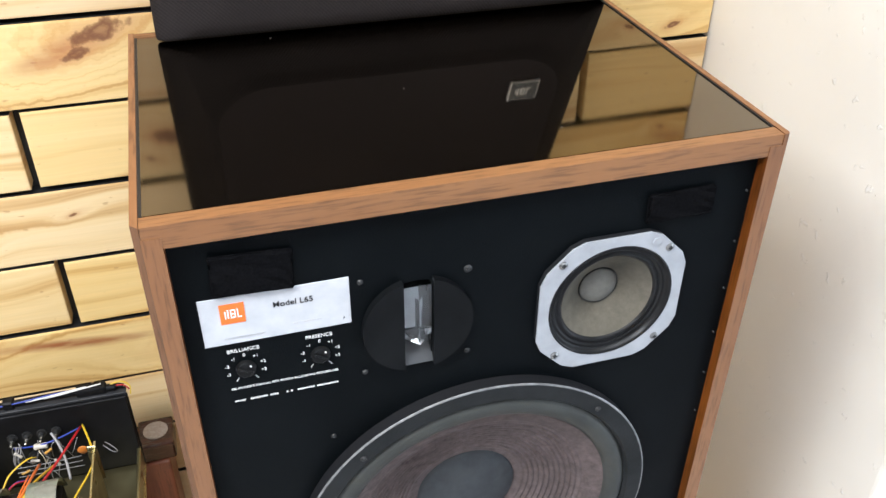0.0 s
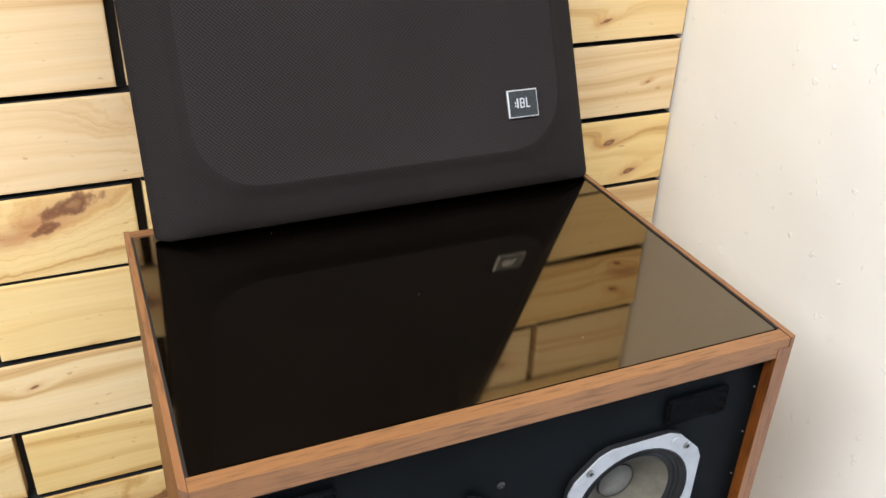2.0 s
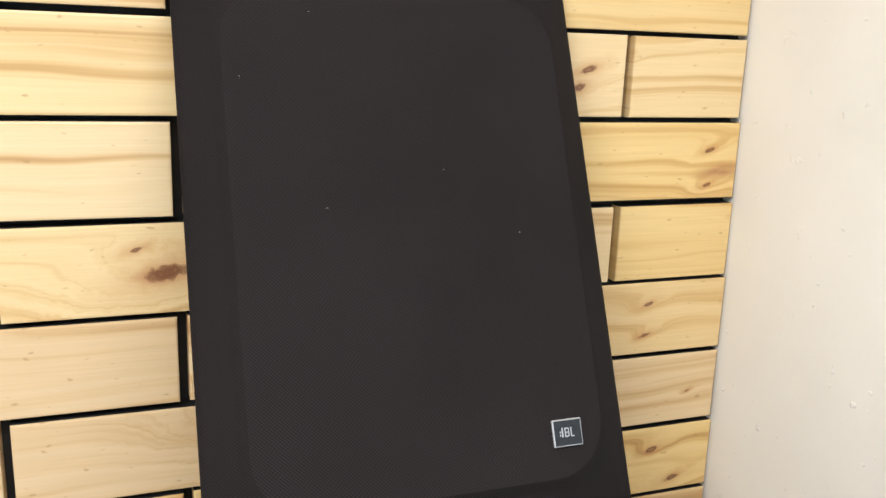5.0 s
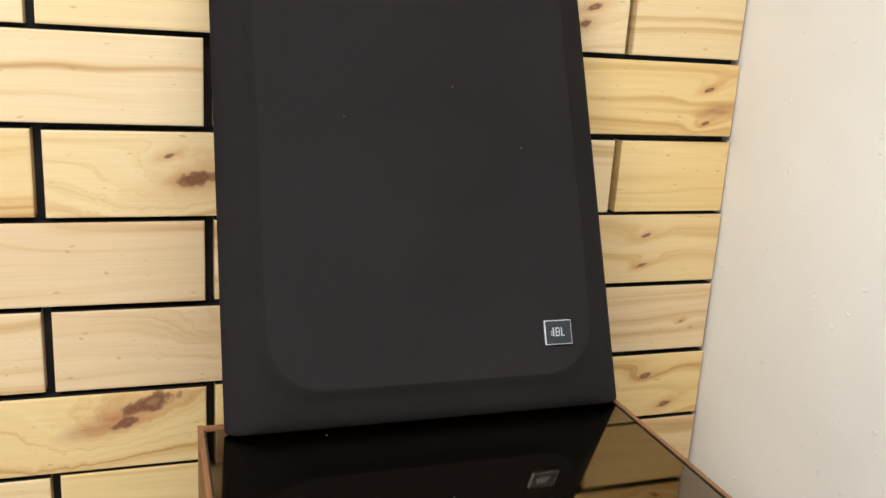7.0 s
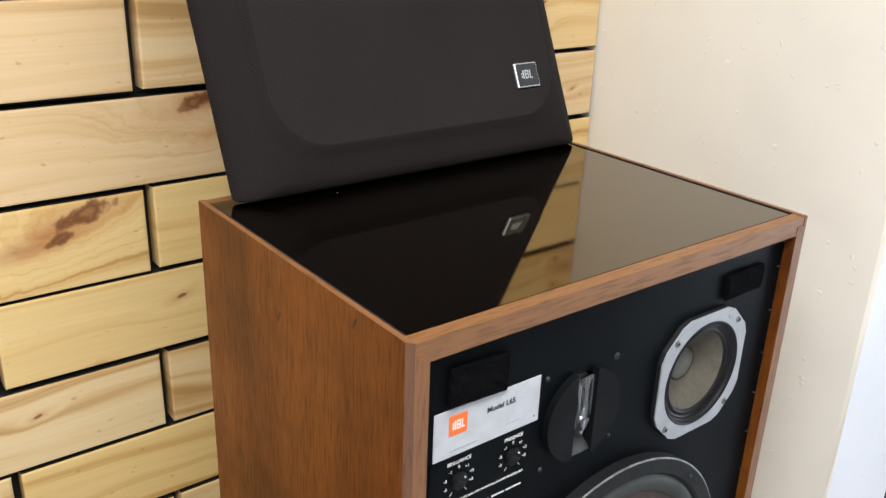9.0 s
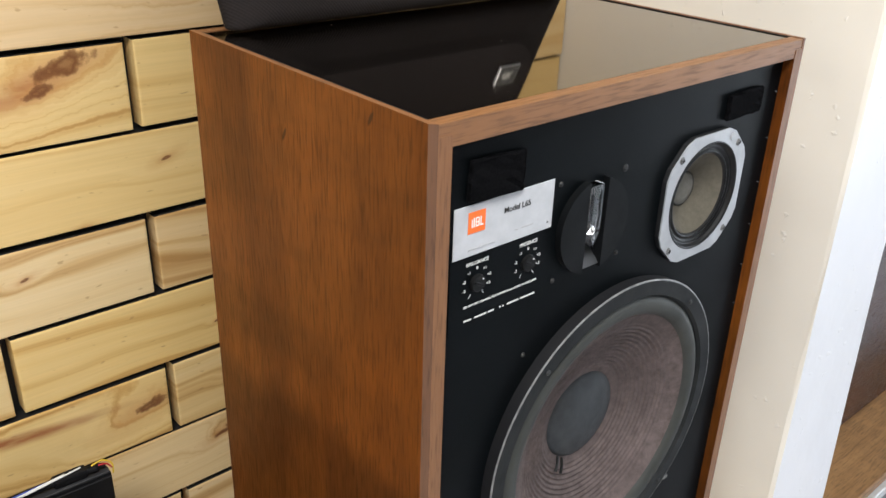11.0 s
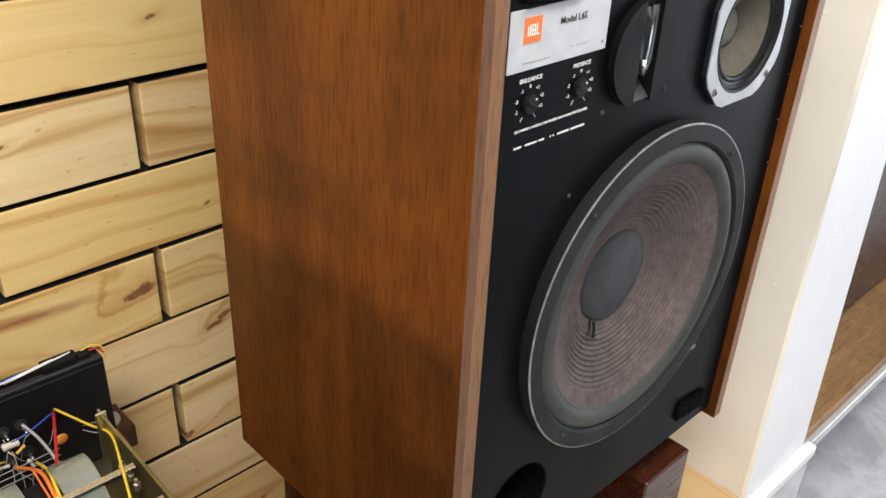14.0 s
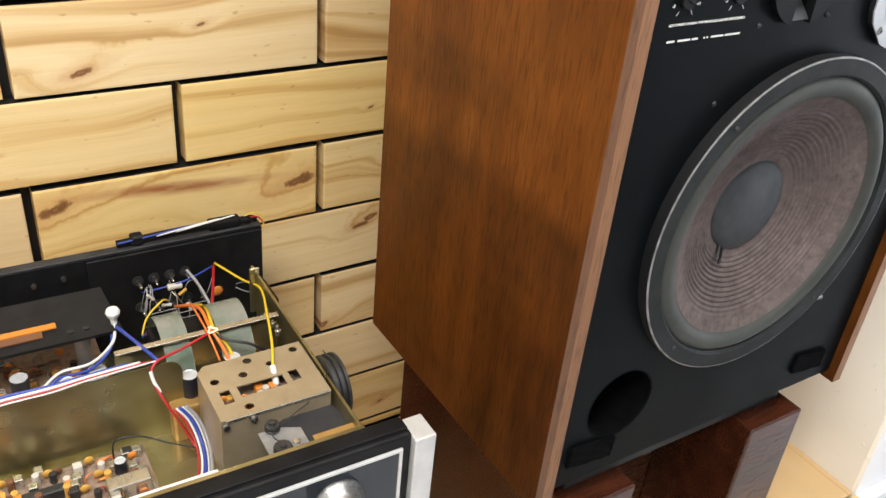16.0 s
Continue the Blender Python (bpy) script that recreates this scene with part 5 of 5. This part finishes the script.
    part("dial_window", box(-0.455, -0.018, -0.3925, -0.3902, 0.01, 0.1237), DIAL_GLASS, f, "dark dial glass")
    part("end_cap", box(-0.0038, 0.0175, -0.396, -0.366, 0.0, 0.135, 0.0015, 2), SILVER_TRIM, f, "satin silver end cap")
    for x in (-0.076, -0.2):
        k = part("tuning_knob", lathe([(0.024, 0.0), (0.024, -0.004), (0.0205, -0.006), (0.0205, -0.02), (0.0195, -0.022), (0.0165, -0.0225), (0.0155, -0.021), (0, -0.021)], x, 0.092, 48, base=-0.3926), SCREW, f, "bright turned metal knob", True)
    # wiring
    wire("yellow", [(-0.062, -0.012, 0.105), (-0.046, -0.065, 0.11), (-0.041, -0.11, 0.125), (-0.057, -0.174, 0.138), (-0.071, -0.225, 0.142), (-0.081, -0.254, 0.138)], 0.0018, R)
    wire("red", [(-0.064, -0.015, 0.105), (-0.09, -0.096, 0.118), (-0.119, -0.183, 0.14)], 0.0021, R)
    wire("red", [(-0.119, -0.183, 0.14), (-0.15, -0.197, 0.14), (-0.177, -0.208, 0.141), (-0.184, -0.216, 0.13), (-0.177, -0.234, 0.11), (-0.163, -0.239, 0.075), (-0.157, -0.253, 0.06)], 0.0017, R)
    wire("orange", [(-0.118, -0.042, 0.078), (-0.112, -0.117, 0.125), (-0.117, -0.178, 0.142), (-0.11, -0.202, 0.126), (-0.105, -0.215, 0.1)], 0.0024, R)
    wire("yellow", [(-0.099, -0.05, 0.08), (-0.107, -0.128, 0.13), (-0.114, -0.181, 0.1405), (-0.105, -0.197, 0.126), (-0.1, -0.215, 0.1)], 0.0022, R)
    wire("orange", [(-0.115, -0.1, 0.12), (-0.121, -0.18, 0.14), (-0.117, -0.205, 0.12)], 0.0014, R)
    wire("black", [(-0.117, -0.184, 0.141), (-0.107, -0.198, 0.138), (-0.086, -0.206, 0.132), (-0.07, -0.21, 0.12)], 0.0021, R)
    wire("cream", [(-0.116, -0.178, 0.144), (-0.121, -0.186, 0.142), (-0.112, -0.186, 0.144), (-0.12, -0.18, 0.1445)], 0.0014, R)
    wire("blue", [(-0.148, -0.018, 0.09), (-0.106, -0.029, 0.1), (-0.066, -0.017, 0.105)], 0.0014, R)
    wire("blue", [(-0.196, -0.128, 0.132), (-0.186, -0.162, 0.135), (-0.175, -0.204, 0.139)], 0.0024, R)
    wire("white", [(-0.196, -0.117, 0.128), (-0.203, -0.138, 0.122), (-0.225, -0.139, 0.104), (-0.255, -0.131, 0.095), (-0.278, -0.138, 0.08)], 0.0021, R)
    wire("blue", [(-0.199, -0.115, 0.126), (-0.206, -0.14, 0.117), (-0.227, -0.143, 0.1), (-0.257, -0.133, 0.09), (-0.27, -0.139, 0.08)], 0.0021, R)
    for k, (c, r) in enumerate((("blue", 0.0021), ("white", 0.0019), ("red", 0.001), ("white", 0.0011))):
        o = 0.0034 * (k - 1.5)
        wire(c, [(-0.33, -0.207 - o, 0.1385), (-0.304, -0.206 - o, 0.1385 + abs(o) * 0.2), (-0.269, -0.208 - o * 0.9, 0.1405), (-0.236, -0.205 - o * 0.7, 0.1405), (-0.2 + 0.01 * k, -0.2 - o * 0.5, 0.138)], r, R)
    for k, (c, r) in enumerate((("red", 0.0012), ("white", 0.0015), ("blue", 0.0022), ("white", 0.001), ("grey", 0.0024))):
        o = 0.0029 * (k - 2)
        wire(c, [(-0.166 + o, -0.234, 0.102), (-0.157 + o, -0.24, 0.088), (-0.153 + o, -0.253, 0.072), (-0.156 + o, -0.275, 0.063), (-0.166 + o * 1.4, -0.3, 0.056)], r, R)
    wire("white", [(-0.1845, -0.214, 0.1365), (-0.1835, -0.219, 0.128), (-0.18, -0.226, 0.119)], 0.0023, R)
    wire("black", [(-0.229, -0.23, 0.06), (-0.226, -0.232, 0.082), (-0.205, -0.236, 0.083), (-0.18, -0.245, 0.072), (-0.157, -0.254, 0.064)], 0.0012, R)
    wire("yellow", [(-0.162, -0.067, 0.068), (-0.152, -0.053, 0.08), (-0.132, -0.04, 0.088), (-0.123, -0.03, 0.08)], 0.0015, R)
    wire("red", [(-0.157, -0.061, 0.062), (-0.148, -0.058, 0.068), (-0.139, -0.05, 0.062)], 0.0015, R)
    wire("blue", [(-0.16, -0.055, 0.056), (-0.148, -0.05, 0.062), (-0.132, -0.045, 0.056)], 0.0015, R)
    wire("grey", [(-0.098, -0.024, 0.112), (-0.09, -0.036, 0.1), (-0.084, -0.05, 0.085), (-0.08, -0.07, 0.07)], 0.0022, R)


receiver()


def hidden_support():
    s = thing("low_table", (-0.3, 0.25, BENCH), "low dark wooden table under the receiver", "table")
    part("tabletop", box(-0.54, -0.125, 0.07, 0.415, 0.343, 0.3676, 0.003), RED_WOOD, s)
    for x in (-0.52, -0.16):
        for y in (0.09, 0.38):
            part("leg", box(x, x + 0.03, y, y + 0.03, BENCH, 0.343, 0.002), RED_WOOD, s)


hidden_support()


def wooden_post():
    """A reddish wooden leg stood on end, with its square foot and felt disc upward."""
    w = thing("wooden_leg", (-0.1, 0.49, BENCH), "red brown wooden post with a dark square foot and felt disc", "wooden post")
    part("post", box(-0.14, -0.074, 0.4605, 0.522, BENCH, 0.331, 0.002), RED_WOOD, w)
    part("foot", box(-0.112, -0.064, 0.464, 0.517, 0.331, 0.363, 0.003, 2), MAHOGANY, w, "dark square foot")
    part("felt_disc", lathe([(0.017, 0.0), (0.017, 0.001), (0.0155, 0.0014), (0, 0.0014)], -0.088, 0.492, 28, axis="z", base=0.363), FELT, w, "pale felt disc")


wooden_post()

# ---- beyond the pier ----


def side_bench():
    b = thing("bench", (1.4, 0.2, FLOOR), "worn brown plywood board on a white metal frame", "bench")
    part("board", box(0.995, 2.2, 0.062, 0.55, -0.028, -0.006, 0.004, 2), PLY, b)
    part("frame_rail", box(0.997, 2.2, 0.052, 0.07, -0.052, -0.0282, 0.002), SILVER_TRIM, b)
    for x in (0.997, 2.15):
        for y in (0.052, 0.5):
            part("leg", box(x, x + 0.035, y, y + 0.03, FLOOR, -0.0285, 0.002), SILVER_TRIM, b)
    d = thing("cabinet", (1.6, 0.35, -0.006), "dark brown wooden cabinet standing on the board", "cabinet")
    part("body", box(1.2, 2.1, 0.2, 0.5, -0.0058, 0.9, 0.003), MAHOGANY, d)


side_bench()


def loose_cables():
    a = part("cable", tube([(0.93, -0.12, FLOOR + 0.004), (0.9, -0.08, FLOOR + 0.02), (0.93, -0.05, FLOOR + 0.07), (0.99, -0.02, FLOOR + 0.11), (1.03, -0.01, FLOOR + 0.12)], 0.006), WIRE["cream"], smooth=True)
    tagged(a, "cream coloured cable standing up from the marble floor", "cable")
    pts = [(0.85 + 0.03 * k + 0.02 * math.sin(k * 1.9), -0.1 + 0.05 * math.cos(k * 1.7), FLOOR + 0.004 + 0.02 * (k % 2)) for k in range(12)]
    b = part("cable", tube(pts, 0.004), WIRE["black"], smooth=True)
    tagged(b, "coiled black cable on the marble floor", "cable")


loose_cables()

planks()
